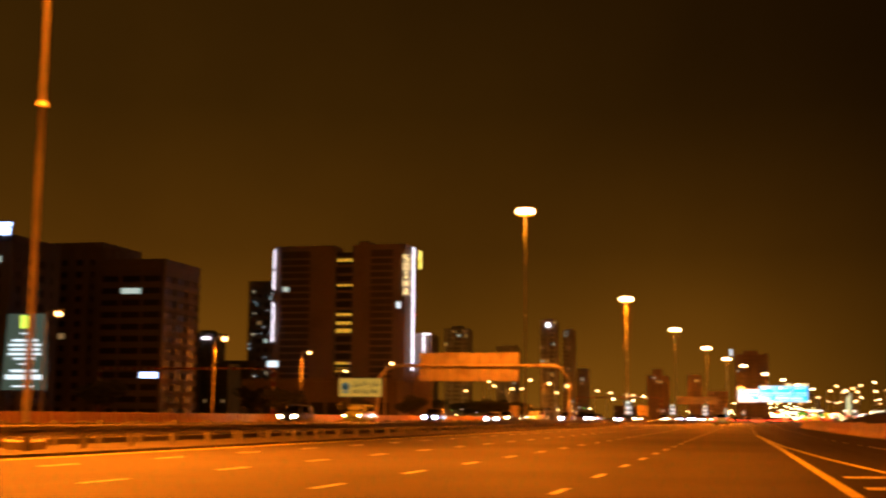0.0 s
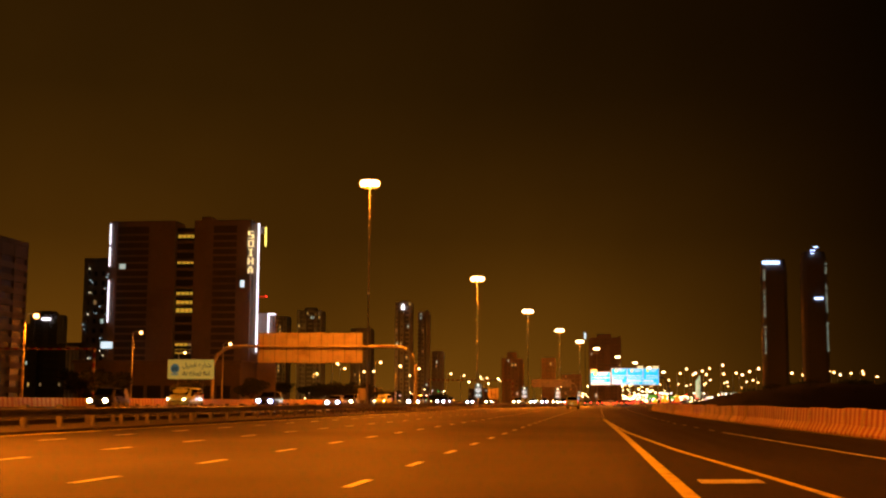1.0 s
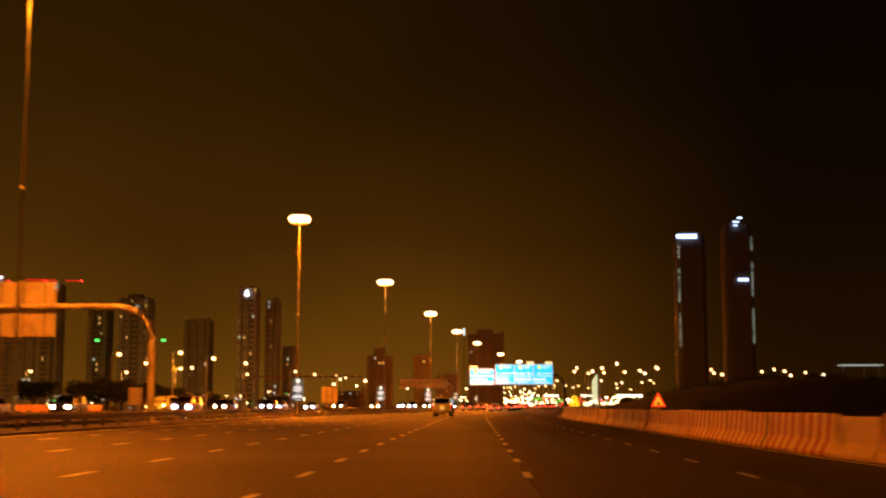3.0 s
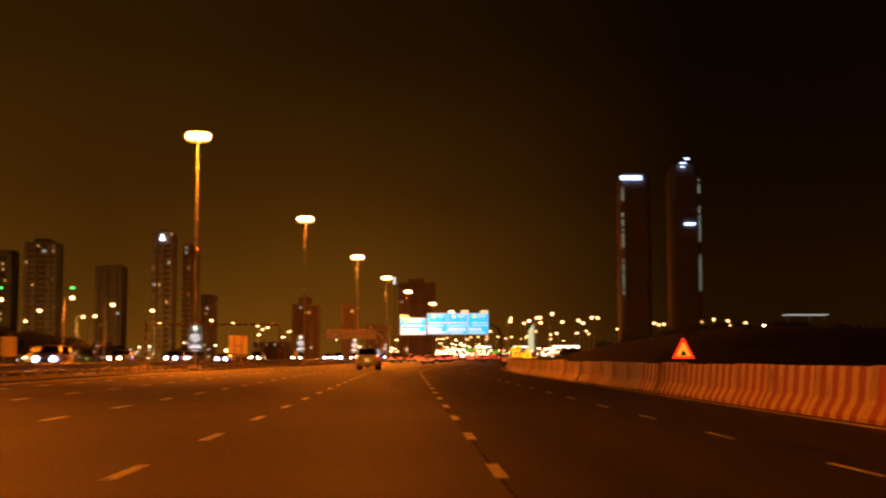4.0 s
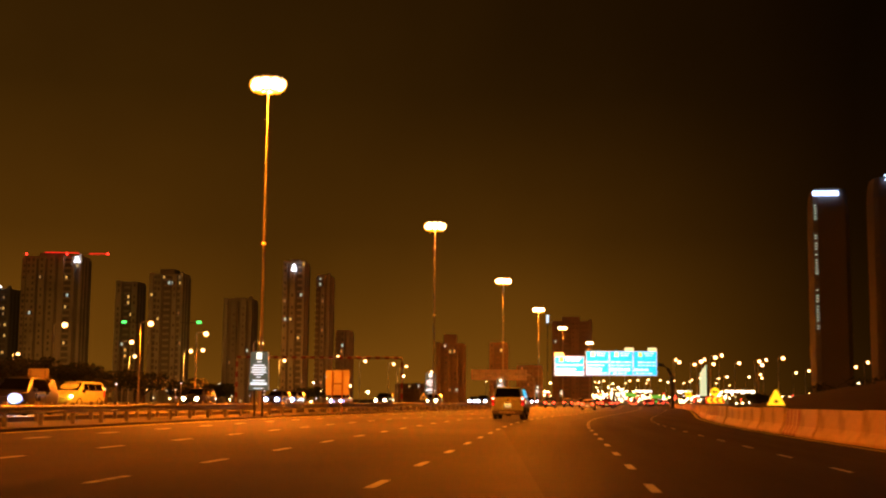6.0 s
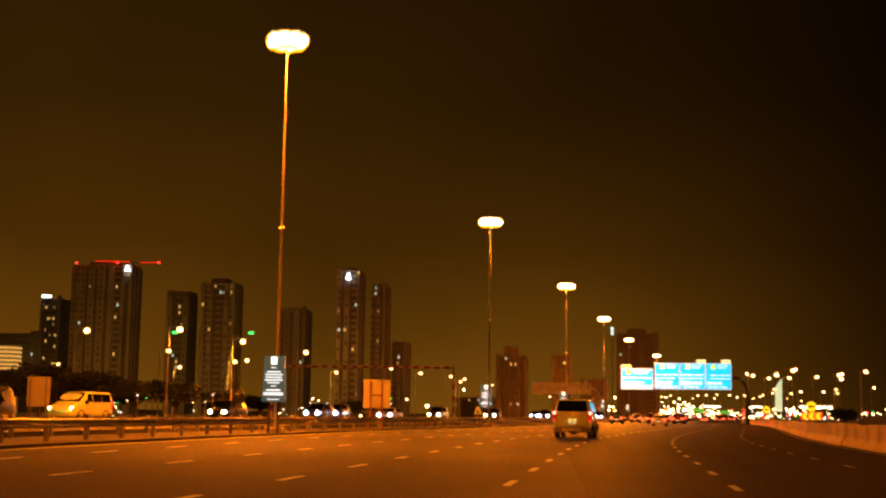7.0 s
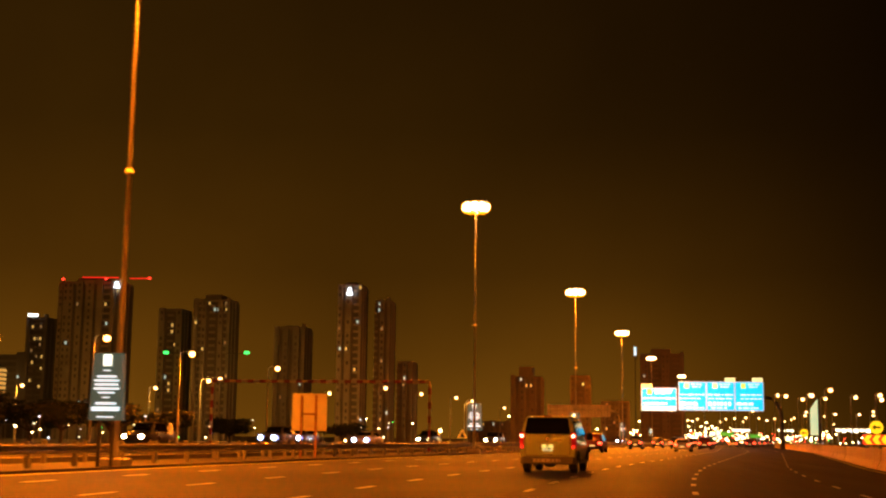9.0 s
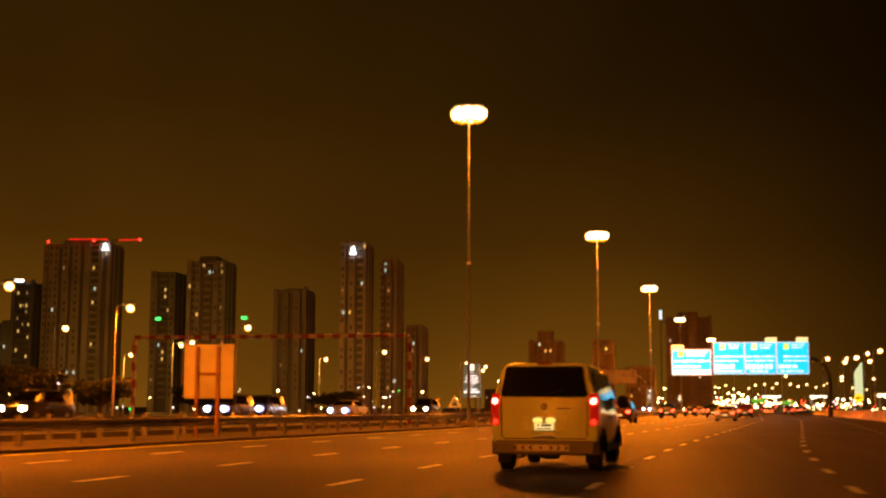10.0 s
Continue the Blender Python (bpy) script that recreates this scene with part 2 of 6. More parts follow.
SIGN_TAB = emitting("lit_yellow_sign_tab", (1.0, 0.80, 0.35), 0.7)
SIGN_GREEN = emitting("lit_green_square", (0.55, 0.85, 0.08), 0.9)
RUSTED = surface("rusty_steel", (0.20, 0.09, 0.04), 0.8, spread=0.25, fine=10, coarse=1.5, dirty=0.3)
SIGN_BACK = surface("aluminium_sign_back", (0.46, 0.42, 0.36), 0.6, 0.2, spread=0.1, fine=3, coarse=0.5, dirty=0.3, dirt=(0.16, 0.12, 0.08))
TOTEM = emitting("lit_dark_green_totem_panel", (0.045, 0.075, 0.055), 0.55)
# sign sheets: emission stands for headlight they throw back, they are no lamps
REFLECT_R = emitting("red_retroreflective_glow", (1.0, 0.045, 0.006), 0.8)
REFLECT_O = emitting("orange_retroreflective_glow", (1.0, 0.30, 0.012), 0.9)
REFLECT_Y = emitting("yellow_retroreflective_glow", (1.0, 0.58, 0.012), 0.85)
REFLECT_DIM = emitting("dim_yellow_sheet_glow", (1.0, 0.50, 0.05), 0.22)
BLACK_SHEET = surface("black_sheet", (0.012, 0.011, 0.010), 0.5)
# cream paint pushed to yellow-green, imitating headlight on the van
VAN_PAINT = surface("cream_white_van_paint", (0.80, 0.96, 0.44), 0.22, spread=0.04, fine=3, coarse=0.8, dirty=0.12, dirt=(0.30, 0.25, 0.17), coat=0.5)
VAN_BUMPER = surface("grey_bumper_plastic", (0.20, 0.20, 0.14), 0.5, spread=0.08, fine=8, dirty=0.2)
PLASTIC = surface("black_plastic", (0.015, 0.014, 0.013), 0.55, spread=0.2)
RUBBER = surface("tyre_rubber", (0.016, 0.015, 0.014), 0.85, spread=0.25, bump=0.3)
ALLOY = surface("alloy_rim", (0.55, 0.54, 0.52), 0.35, 0.8, spread=0.1)
CHROME = surface("chrome", (0.75, 0.74, 0.72), 0.15, 1.0, spread=0.05)
TAIL_LIT = emitting("lit_tail_lamp", (1.0, 0.42, 0.24), 7.0)
TAIL_RING = emitting("lit_red_lens", (1.0, 0.03, 0.010), 1.5)
LENS_OFF = surface("dull_red_lens", (0.16, 0.012, 0.008), 0.3, spread=0.1)
# glow for the pools of light that plate lamps throw on the recess
PLATE_GLOW = emitting("plate_light_pool", (1.0, 0.74, 0.16), 0.65)
TAIL_RED = emitting("red_tail_lens", (0.60, 0.010, 0.005), 0.16)
TAIL_FAR = emitting("distant_tail_lamp", (1.0, 0.06, 0.02), 6.0)
HEAD_LIT = emitting("lit_headlamp", (0.72, 0.84, 1.0), 90.0)
# bluish rim emission imitates the glare round dazzling headlamps
HEAD_RIM = emitting("bluish_headlamp_glare", (0.30, 0.42, 1.0), 1.6)
HEAD_WARM = emitting("lit_halogen_headlamp", (1.0, 0.85, 0.45), 35.0)
# plate emission stands for lamp light falling on it
PLATE_LIT = emitting("number_plate_glow", (1.0, 0.78, 0.28), 0.5)
PAINT_CARS = [
    surface("dark_red_car_paint", (0.16, 0.012, 0.010), 0.3, spread=0.05, coat=0.5),
    surface("black_car_paint", (0.012, 0.012, 0.012), 0.3, spread=0.05, coat=0.5),
    surface("silver_car_paint", (0.42, 0.41, 0.39), 0.3, 0.3, spread=0.05, coat=0.5),
    surface("white_car_paint", (0.70, 0.68, 0.62), 0.3, spread=0.05, coat=0.5),
    surface("beige_car_paint", (0.50, 0.42, 0.28), 0.3, spread=0.05, coat=0.5),
]
BARK = surface("bark", (0.09, 0.065, 0.045), 0.95, spread=0.3, bump=0.6)
LEAF = surface("dusty_leaves", (0.030, 0.040, 0.017), 0.75, spread=0.4, fine=5)


# ---- building blocks ----
class Shape:
    """Vertices and faces of one part, gathered piece by piece."""

    def __init__(self):
        self.v, self.f = [], []

    def add(self, verts, faces):
        k = len(self.v)
        self.v += [tuple(p) for p in verts]
        self.f += [tuple(i + k for i in f) for f in faces]
        return self

    def box(self, x0, x1, y0, y1, z0, z1, bevel=0.0):
        if bevel <= 0:
            v = [(x, y, z) for z in (z0, z1) for y in (y0, y1) for x in (x0, x1)]
            return self.add(v, [(0, 2, 3, 1), (4, 5, 7, 6), (0, 1, 5, 4), (2, 6, 7, 3), (0, 4, 6, 2), (1, 3, 7, 5)])
        b = min(bevel, (x1 - x0) / 4, (y1 - y0) / 4, (z1 - z0) / 4)
        rings = []
        for z, s in ((z0, b), (z0 + b, 0), (z1 - b, 0), (z1, b)):
            a0, a1, b0, b1 = x0 + s, x1 - s, y0 + s, y1 - s
            rings.append([(a0, b0 + b, z), (a0 + b, b0, z), (a1 - b, b0, z), (a1, b0 + b, z), (a1, b1 - b, z), (a1 - b, b1, z), (a0 + b, b1, z), (a0, b1 - b, z)])
        return self.rings(rings)

    def rings(self, rings, closed=True, caps=True):
        n = len(rings[0])
        v = [p for r in rings for p in r]
        f = []
        for i in range(len(rings) - 1):
            for j in range(n if closed else n - 1):
                k = (j + 1) % n
                f.append((i * n + j, i * n + k, (i + 1) * n + k, (i + 1) * n + j))
        if caps and closed:
            f.append(tuple(range(n - 1, -1, -1)))
            f.append(tuple(range((len(rings) - 1) * n, len(rings) * n)))
        return self.add(v, f)

    def tube(self, path, radii, sides=10):
        """A round tube through the points of path; radii: one number or one for each point."""
        pts = [Vector(p) for p in path]
        if not isinstance(radii, (list, tuple)):
            radii = [radii] * len(pts)
        rings = []
        for i, p in enumerate(pts):
            d = (pts[min(i + 1, len(pts) - 1)] - pts[max(i - 1, 0)]).normalized()
            u = d.orthogonal().normalized() if abs(d.z) < 0.99 else Vector((1, 0, 0))
            w = d.cross(u).normalized()
            u = w.cross(d)
            rings.append([p + radii[i] * (math.cos(a) * u + math.sin(a) * w) for a in [2 * math.pi * k / sides for k in range(sides)]])
        return self.rings(rings)

    def disc(self, centre, axis, r0, r1, depth, sides=16):
        """A drum along an axis 0, 1 or 2, from radius r0 to r1."""
        rings = []
        o, q = [(1, 2), (2, 0), (0, 1)][axis]
        for d, r in ((0, r0), (depth, r1)):
            ring = []
            for k in range(sides):
                p = list(centre)
                p[axis] += d
                p[o] += r * math.cos(2 * math.pi * k / sides)
                p[q] += r * math.sin(2 * math.pi * k / sides)
                ring.append(p)
            rings.append(ring)
        return self.rings(rings)

    def slab(self, outline, y0, y1):
        """An upright plate: an outline of (x, z), from y0 to y1."""
        return self.rings([[(x, y0, z) for x, z in outline], [(x, y1, z) for x, z in outline]])


def mesh_of(name, shape, material, smooth=False):
    me = bpy.data.meshes.new(name)
    me.from_pydata(shape.v, [], shape.f)
    me.materials.append(material)
    bm = bmesh.new()
    bm.from_mesh(me)
    bmesh.ops.recalc_face_normals(bm, faces=bm.faces)
    bm.to_mesh(me)
    bm.free()
    if smooth:
        for p in me.polygons:
            p.use_smooth = True
        me.set_sharp_from_angle(angle=radians(40))
    return me


def part(name, shape, material, parent=None, label="", smooth=False, at=None):
    ob = new(name, mesh_of(name, shape, material, smooth))
    if parent:
        ob.parent = parent
    if at:
        ob.location = at
    return tagged(ob, label)


def share(name, me, parent, at, turn=0.0):
    """One more object on a mesh that is there already."""
    ob = new(name, me)
    ob.parent = parent
    ob.location = at
    ob.rotation_euler = (0, 0, turn)
    return ob


def thing(name, label, category, at=(0, 0, 0), turn=0.0, group="", kind=""):
    ob = new(name)
    ob.location = at
    ob.rotation_euler = (0, 0, radians(turn))
    return tagged(ob, label, category, group, kind)


def structure(name, shape, material, label, category, smooth=False, kind="structure"):
    return tagged(part(name, shape, material, None, "", smooth), label, category, "", kind)


# ---- the road's line: straight, then bending to the east ----
_y = np.arange(-400, 3001)
_slope = np.interp(_y, [180, 225, 300, 320, 440, 460, 900, 1000], [0, 0.095, 0.095, 0.06, 0.06, 0.12, 0.12, 0.12])
_shift = np.cumsum(_slope)


def bend(y):
    return float(np.interp(y, _y, _shift))


def heading(y):
    return -math.atan(float(np.interp(y, _y, _slope)))


def steps(y0, y1, near=4.0):
    ys = [y0]
    while ys[-1] < y1:
        ys.append(min(y1, ys[-1] + (near if ys[-1] < 400 else 12)))
    return ys


def strip(shape, x0, x1, y0, y1, z0, z1, near=4.0):
    """A flat band between two lines that follow the road."""
    rings = []
    for y in steps(y0, y1, near):
        a, b = (x(y) if callable(x) else x + bend(y) for x in (x0, x1))
        rings.append([(a, y, z0), (b, y, z0), (b, y, z1), (a, y, z1)])
    return shape.rings(rings)


# ---- ground and carriageways ----
structure("ground", Shape().box(-2600, 2600, -400, 4200, -1.0, -0.06), SAND, "dry sandy ground beside the motorway", "ground")


def ramp_edge(y):
    return float(np.interp(y, [-60, 20, 52, 66, 86, 110, 175, 205, 3000], [15.5, 11.6, 9.5, 9.0, 8.45, 7.95, 7.9, 8.3, 8.3])) + bend(y) + 0.65


GORE_L = lambda y: float(np.interp(y, [-60, 20, 50, 90], [2.0, 1.75, 1.5, 1.0]))
GORE_R = lambda y: float(np.interp(y, [-60, 0, 26, 38, 56, 90], [8.5, 4.8, 3.3, 2.45, 1.65, 1.0]))
MERGE = lambda y: float(np.interp(y, [-60, 20, 37, 55, 75, 92], [11.0, 7.4, 6.3, 5.4, 4.7, 4.6]))


def join_line(y):
    return (GORE_L(y) if y < 90 else 1.0 + bend(y))


def seam_line(y):
    """Where the older surface ends and the darker resurfaced lane begins."""
    return join_line(y) - float(np.interp(y, [120, 185], [0.02, 3.9]))


structure("resurfaced_lane", strip(Shape(), seam_line, join_line, 121, 660, -0.3, 0.0), ASPHALT_MID, "darker resurfaced asphalt lane beside the slip road", "road")
structure("road", strip(Shape(), -17.6, seam_line, -60, 660, -0.3, 0.0), ASPHALT, "asphalt motorway carriageway with worn wheel tracks", "road")
structure("slip_road", strip(Shape(), join_line, ramp_edge, -60, 660, -0.3, 0.0), ASPHALT_NEW, "newer, blacker asphalt of the joining slip road", "road")
OPP = 0.26
structure("opposite_road", strip(Shape(), -39.0, -22.2, -60, 660, -0.3, OPP), ASPHALT, "dark asphalt carriageway for oncoming traffic", "road")
structure("median_strip", strip(Shape(), -22.2, -17.6, -60, 660, -0.3, 0.08), PAVING, "dark paved median between the carriageways", "median")
DASH, PITCH, FIRST = 1.55, 5.447, 3.16


def dashes(name, x, y0, y1, label, lift=0.0, half=0.065):
    s = Shape()
    k = math.ceil((y0 - FIRST) / PITCH)
    while FIRST + k * PITCH < y1:
        y = FIRST + k * PITCH
        strip(s, x - half, x + half, y - DASH / 2, y + DASH / 2, lift + 0.002, lift + 0.006, 2.0)
        k += 1
    structure(name, s, PAINT_W, label, "road marking")


for x_line in (-14.4, -10.35, -6.4, -2.65):
    dashes("lane_marking", x_line, -40, 700, "broken white lane line on the asphalt")
dashes("lane_marking", 1.0, 92, 700, "broken white lane line beyond the painted nose")
dashes("lane_marking", 4.6, 92, 700, "broken white line of the merging lane", 0.0, 0.04)
for x_line in (-34.6, -31.0, -27.2):
    dashes("lane_marking", x_line, -40, 500, "broken white lane line of the opposite carriageway", OPP)
structure("edge_marking", strip(Shape(), -17.15, -16.97, -60, 900, 0.002, 0.006), PAINT_Y, "continuous yellow edge line beside the median", "road marking")
structure("edge_marking", strip(Shape(), lambda y: ramp_edge(y) - 1.10, lambda y: ramp_edge(y) - 1.0, 20, 640, 0.002, 0.006), PAINT_Y, "thin dirty yellow edge line at the foot of the barrier", "road marking")
structure("edge_marking", strip(Shape(), -22.9, -22.75, -60, 900, OPP + 0.002, OPP + 0.006), PAINT_Y, "yellow edge line of the opposite carriageway", "road marking")
WIDE = {GORE_L: 0.10, GORE_R: 0.07, MERGE: 0.06}
for line, mat_line, words in ((GORE_L, PAINT_Y, "yellow line along the painted nose of the slip road"), (GORE_R, PAINT_Y, "yellow line where the slip road joins"), (MERGE, PAINT_W, "continuous white line of the slip road")):
    end = {GORE_R: 88, MERGE: 57}.get(line, 90)
    lift = 0.005 if line is GORE_R else 0.0
    structure("gore_marking", strip(Shape(), lambda y: line(y) - WIDE[line], lambda y: line(y) + WIDE[line], -60, end, 0.002 + lift, 0.006 + lift, 3), mat_line, words, "road marking")
merge_dash = Shape()
y = 60.4
while y < 92:
    strip(merge_dash, lambda q: MERGE(q) - 0.045, lambda q: MERGE(q) + 0.045, y - 0.75, y + 0.75, 0.002, 0.006, 2.0)
    y += PITCH
structure("lane_marking", merge_dash, PAINT_W, "broken white line carrying on from the slip road", "road marking")
bars = Shape()
for y in (5.3, 9.5, 13.8, 18.0, 22.3, 26.5):
    a, b = GORE_L(y) + 0.35, GORE_R(y) - 0.3
    bars.rings([[(a, y - 0.55, z), (b, y - 0.30, z), (b, y + 0.55, z), (a, y + 0.30, z)] for z in (0.002, 0.006)])
structure("gore_hatching", bars, PAINT_W, "white hatched bars on the painted nose", "road marking")

# ---- guard rails of the median ----
W_BEAM = [(0.0, 0.50), (0.05, 0.54), (0.05, 0.59), (0.0, 0.63), (0.0, 0.67), (0.05, 0.71), (0.05, 0.76), (0.0, 0.80), (-0.012, 0.80), (0.035, 0.755), (0.035, 0.715), (-0.012, 0.675), (-0.012, 0.625), (0.035, 0.585), (0.035, 0.545), (-0.012, 0.50)]
post_mesh = mesh_of("post", Shape().box(-0.08, 0.08, -0.07, 0.07, -0.05, 0.84, 0.012).box(-0.02, 0.09, -0.06, 0.06, 0.55, 0.75, 0.01), GALV)


def guard_rail(x, side_, label):
    g = thing("guard_rail", label, "guard rail", (0, 0, 0))
    s = Shape()
    s.rings([[(x + bend(y) + side_ * px, y, pz) for px, pz in W_BEAM] for y in steps(-40, 620, 4)])
    part("rail", s, GALV, g, "corrugated galvanised steel beam")
    for k in range(110):
        y = -20 + 3.0 * k
        share("post", post_mesh, g, (x + bend(y) - side_ * 0.08, y, 0.05))
    far = Shape()
    for k in range(120):
        y = 310 + 2.6 * k
        x_ = x + bend(y) - side_ * 0.08
        far.box(x_ - 0.06, x_ + 0.06, y - 0.04, y + 0.04, 0.0, 0.88)
    tagged(part("distant_rail_post", far, GALV, g), kind="stuff")
    return g


guard_rail(-18.85, 1, "galvanised steel guard rail along the paved median")
guard_rail(-21.75, -1, "galvanised steel guard rail facing the oncoming carriageway")

# ---- concrete barrier on the east side, unit by unit ----
JERSEY = [(-0.30, 0.0), (0.30, 0.0), (0.30, 0.08), (0.14, 0.36), (0.085, 0.90), (0.065, 0.94), (-0.065, 0.94), (-0.085, 0.90), (-0.14, 0.36), (-0.30, 0.08)]


def barrier_line(y):
    return ramp_edge(y) - 0.40


UNIT = 3.0
unit_shape = Shape().rings([[(px * k, y, pz) for px, pz in JERSEY] for y, k in ((-UNIT / 2 + 0.02, 0.93), (-UNIT / 2 + 0.06, 1), (UNIT / 2 - 0.06, 1), (UNIT / 2 - 0.02, 0.93))])
unit_plain = mesh_of("barrier_unit", unit_shape, BARRIER_W)
unit_red = mesh_of("barrier_unit", unit_shape, BARRIER_S)
jersey = thing("concrete_barrier", "precast concrete barrier units, partly striped red and white", "barrier", (0, 0, 0))
for k in range(150):
    y = -30 + UNIT * k
    red = y < 84 or 104 < y < 136 or y in (147, 174) or y > 203
    turn = -math.atan2(barrier_line(y + 1.5) - barrier_line(y - 1.5), 3.0) + random.uniform(-0.006, 0.006)
    share("barrier_unit", unit_red if red else unit_plain, jersey, (barrier_line(y) + random.uniform(-0.05, 0.05), y + random.uniform(-0.03, 0.03), 0.0), turn + random.uniform(-0.012, 0.012)).scale = (1, random.uniform(0.975, 1.0), random.uniform(0.95, 1.05))
far_units = Shape()
for y in range(420, 800, 6):
    x = barrier_line(y)
    x2 = barrier_line(y + 6)
    far_units.rings([[(x_ + px, y_, pz) for px, pz in JERSEY] for x_, y_ in ((x, y), (x2, y + 5.95))])
tagged(part("distant_barrier", far_units, BARRIER_W, jersey), kind="stuff")
verge = thing("concrete_barrier", "red and white striped barrier beyond the opposite carriageway", "barrier", (0, 0, 0))
for k in range(52):
    y = 50 + UNIT * k
    share("barrier_unit", unit_red, verge, (-39.35 + bend(y), y, OPP), heading(y) + random.uniform(-0.006, 0.006))

# ---- lighting masts in the median ----
def mast(at, height):
    m = thing("lighting_mast", "tall tapered steel mast with lit sodium lamps in the median", "street lamp", at, group="lighting masts")
    part("plinth", Shape().box(-0.45, 0.45, -0.45, 0.45, -0.05, 0.35, 0.05), CONCRETE, m)
    h = height
    part("pole", Shape().tube([(0, 0, 0.35), (0, 0, h * 0.25), (0, 0, h * 0.5), (0, 0, h - 0.3)], [0.115, 0.090, 0.072, 0.045], 12), POLE_M, m, smooth=True)
    part("collar", Shape().disc((0, 0, h * 0.5 - 0.07), 2, 0.16, 0.13, 0.14, 14), COLLAR, m, "pale collar ring", smooth=True)
    part("base_flange", Shape().disc((0, 0, 0.35), 2, 0.30, 0.30, 0.05, 14), GALV, m, smooth=True)
    frame_ = Shape()
    ring = [(0.75 * math.cos(a), 0.55 * math.sin(a), h - 0.28) for a in [2 * math.pi * k / 18 for k in range(19)]]
    frame_.tube(ring, 0.035, 6)
    for a in range(4):
        c, s_ = math.cos(math.pi * a / 2), math.sin(math.pi * a / 2)
        frame_.tube([(0, 0, h - 0.28), (0.75 * c, 0.55 * s_, h - 0.28)], 0.03, 6)
    part("head_ring", frame_, GALV, m)
    part("cap", Shape().disc((0, 0, h - 0.35), 2, 0.15, 0.05, 0.4, 12), GALV, m, smooth=True)
    for k in range(8):
        a = 2 * math.pi * k / 8
        cx, cy = 0.64 * math.cos(a), 0.50 * math.sin(a)
        lum = part("luminaire", Shape().rings([[(cx - 0.30, cy - 0.22, h - 0.22), (cx + 0.30, cy - 0.22, h - 0.22), (cx + 0.30, cy + 0.22, h - 0.22), (cx - 0.30, cy + 0.22, h - 0.22)],
                                               [(cx - 0.20, cy - 0.13, h - 0.06), (cx + 0.20, cy - 0.13, h - 0.06), (cx + 0.20, cy + 0.13, h - 0.06), (cx - 0.20, cy + 0.13, h - 0.06)]]), GALV, m)
        part("bowl", Shape().rings([[(cx + 0.52 * q * math.cos(t), cy + 0.46 * q * math.sin(t), z) for t in [2 * math.pi * j / 14 for j in range(14)]] for q, z in ((0.55, h - 0.225), (0.9, h - 0.34), (1.0, h - 0.58), (0.85, h - 0.86), (0.5, h - 1.04), (0.1, h - 1.10))]), BOWL, lum, "oversize lamp bowl glowing as the orange halo", smooth=True)
        part("lens", Shape().rings([[(cx + 0.42 * q * math.cos(t), cy + 0.37 * q * math.sin(t), z) for t in [2 * math.pi * j / 12 for j in range(12)]] for q, z in ((0.5, h - 0.29), (1.0, h - 0.42), (1.0, h - 0.70), (0.7, h - 0.88), (0.2, h - 0.94))]), LUM, lum, "glowing white-hot lamp lens", smooth=True)
    return m


MASTS = [(-20.0, 32.6, 20.5), (-23.6, 139.0, 24.95), (-17.8, 200.5, 20.55), (-12.9, 253.3, 19.25), (-8.1, 300.5, 18.15), (-4.2, 355.5, 18.15), (0.3, 442.0, 19.8), (8.6, 514.5, 19.5), (17.6, 590.0, 19.5), (27.0, 668.0, 19.5), (39.5, 770.0, 19.5), (-20.0, -40.0, 20.5)]
for x, y, h in MASTS:
    mast((x, y, 0.0), h)
THROW = {32.6: 8.0, 139.0: 34.0, 200.5: 10.0}
BURN = {32.6: 0.95, 139.0: 0.85, 200.5: 1.0, 253.3: 0.38, 300.5: 0.45}
for x, y, h in MASTS[:8] + MASTS[-1:]:
    for aim in (-1, 1):
        lamp = new("mast_light", bpy.data.lights.new("mast_light", "SPOT"))
        lamp.data.energy, lamp.data.color, lamp.data.shadow_soft_size = LAMP_WATTS * BURN.get(y, 1.0), SODIUM, 0.8
        lamp.data.spot_size, lamp.data.spot_blend = radians(110 if y == 200.5 else 150), 1.0
        lamp.location = (x, y, h - 1.0)
        lamp.rotation_euler = Vector((-6.0 if y == 200.5 else 2.0, THROW.get(y, 24.0) * aim, -20.0)).to_track_quat("-Z", "Y").to_euler()

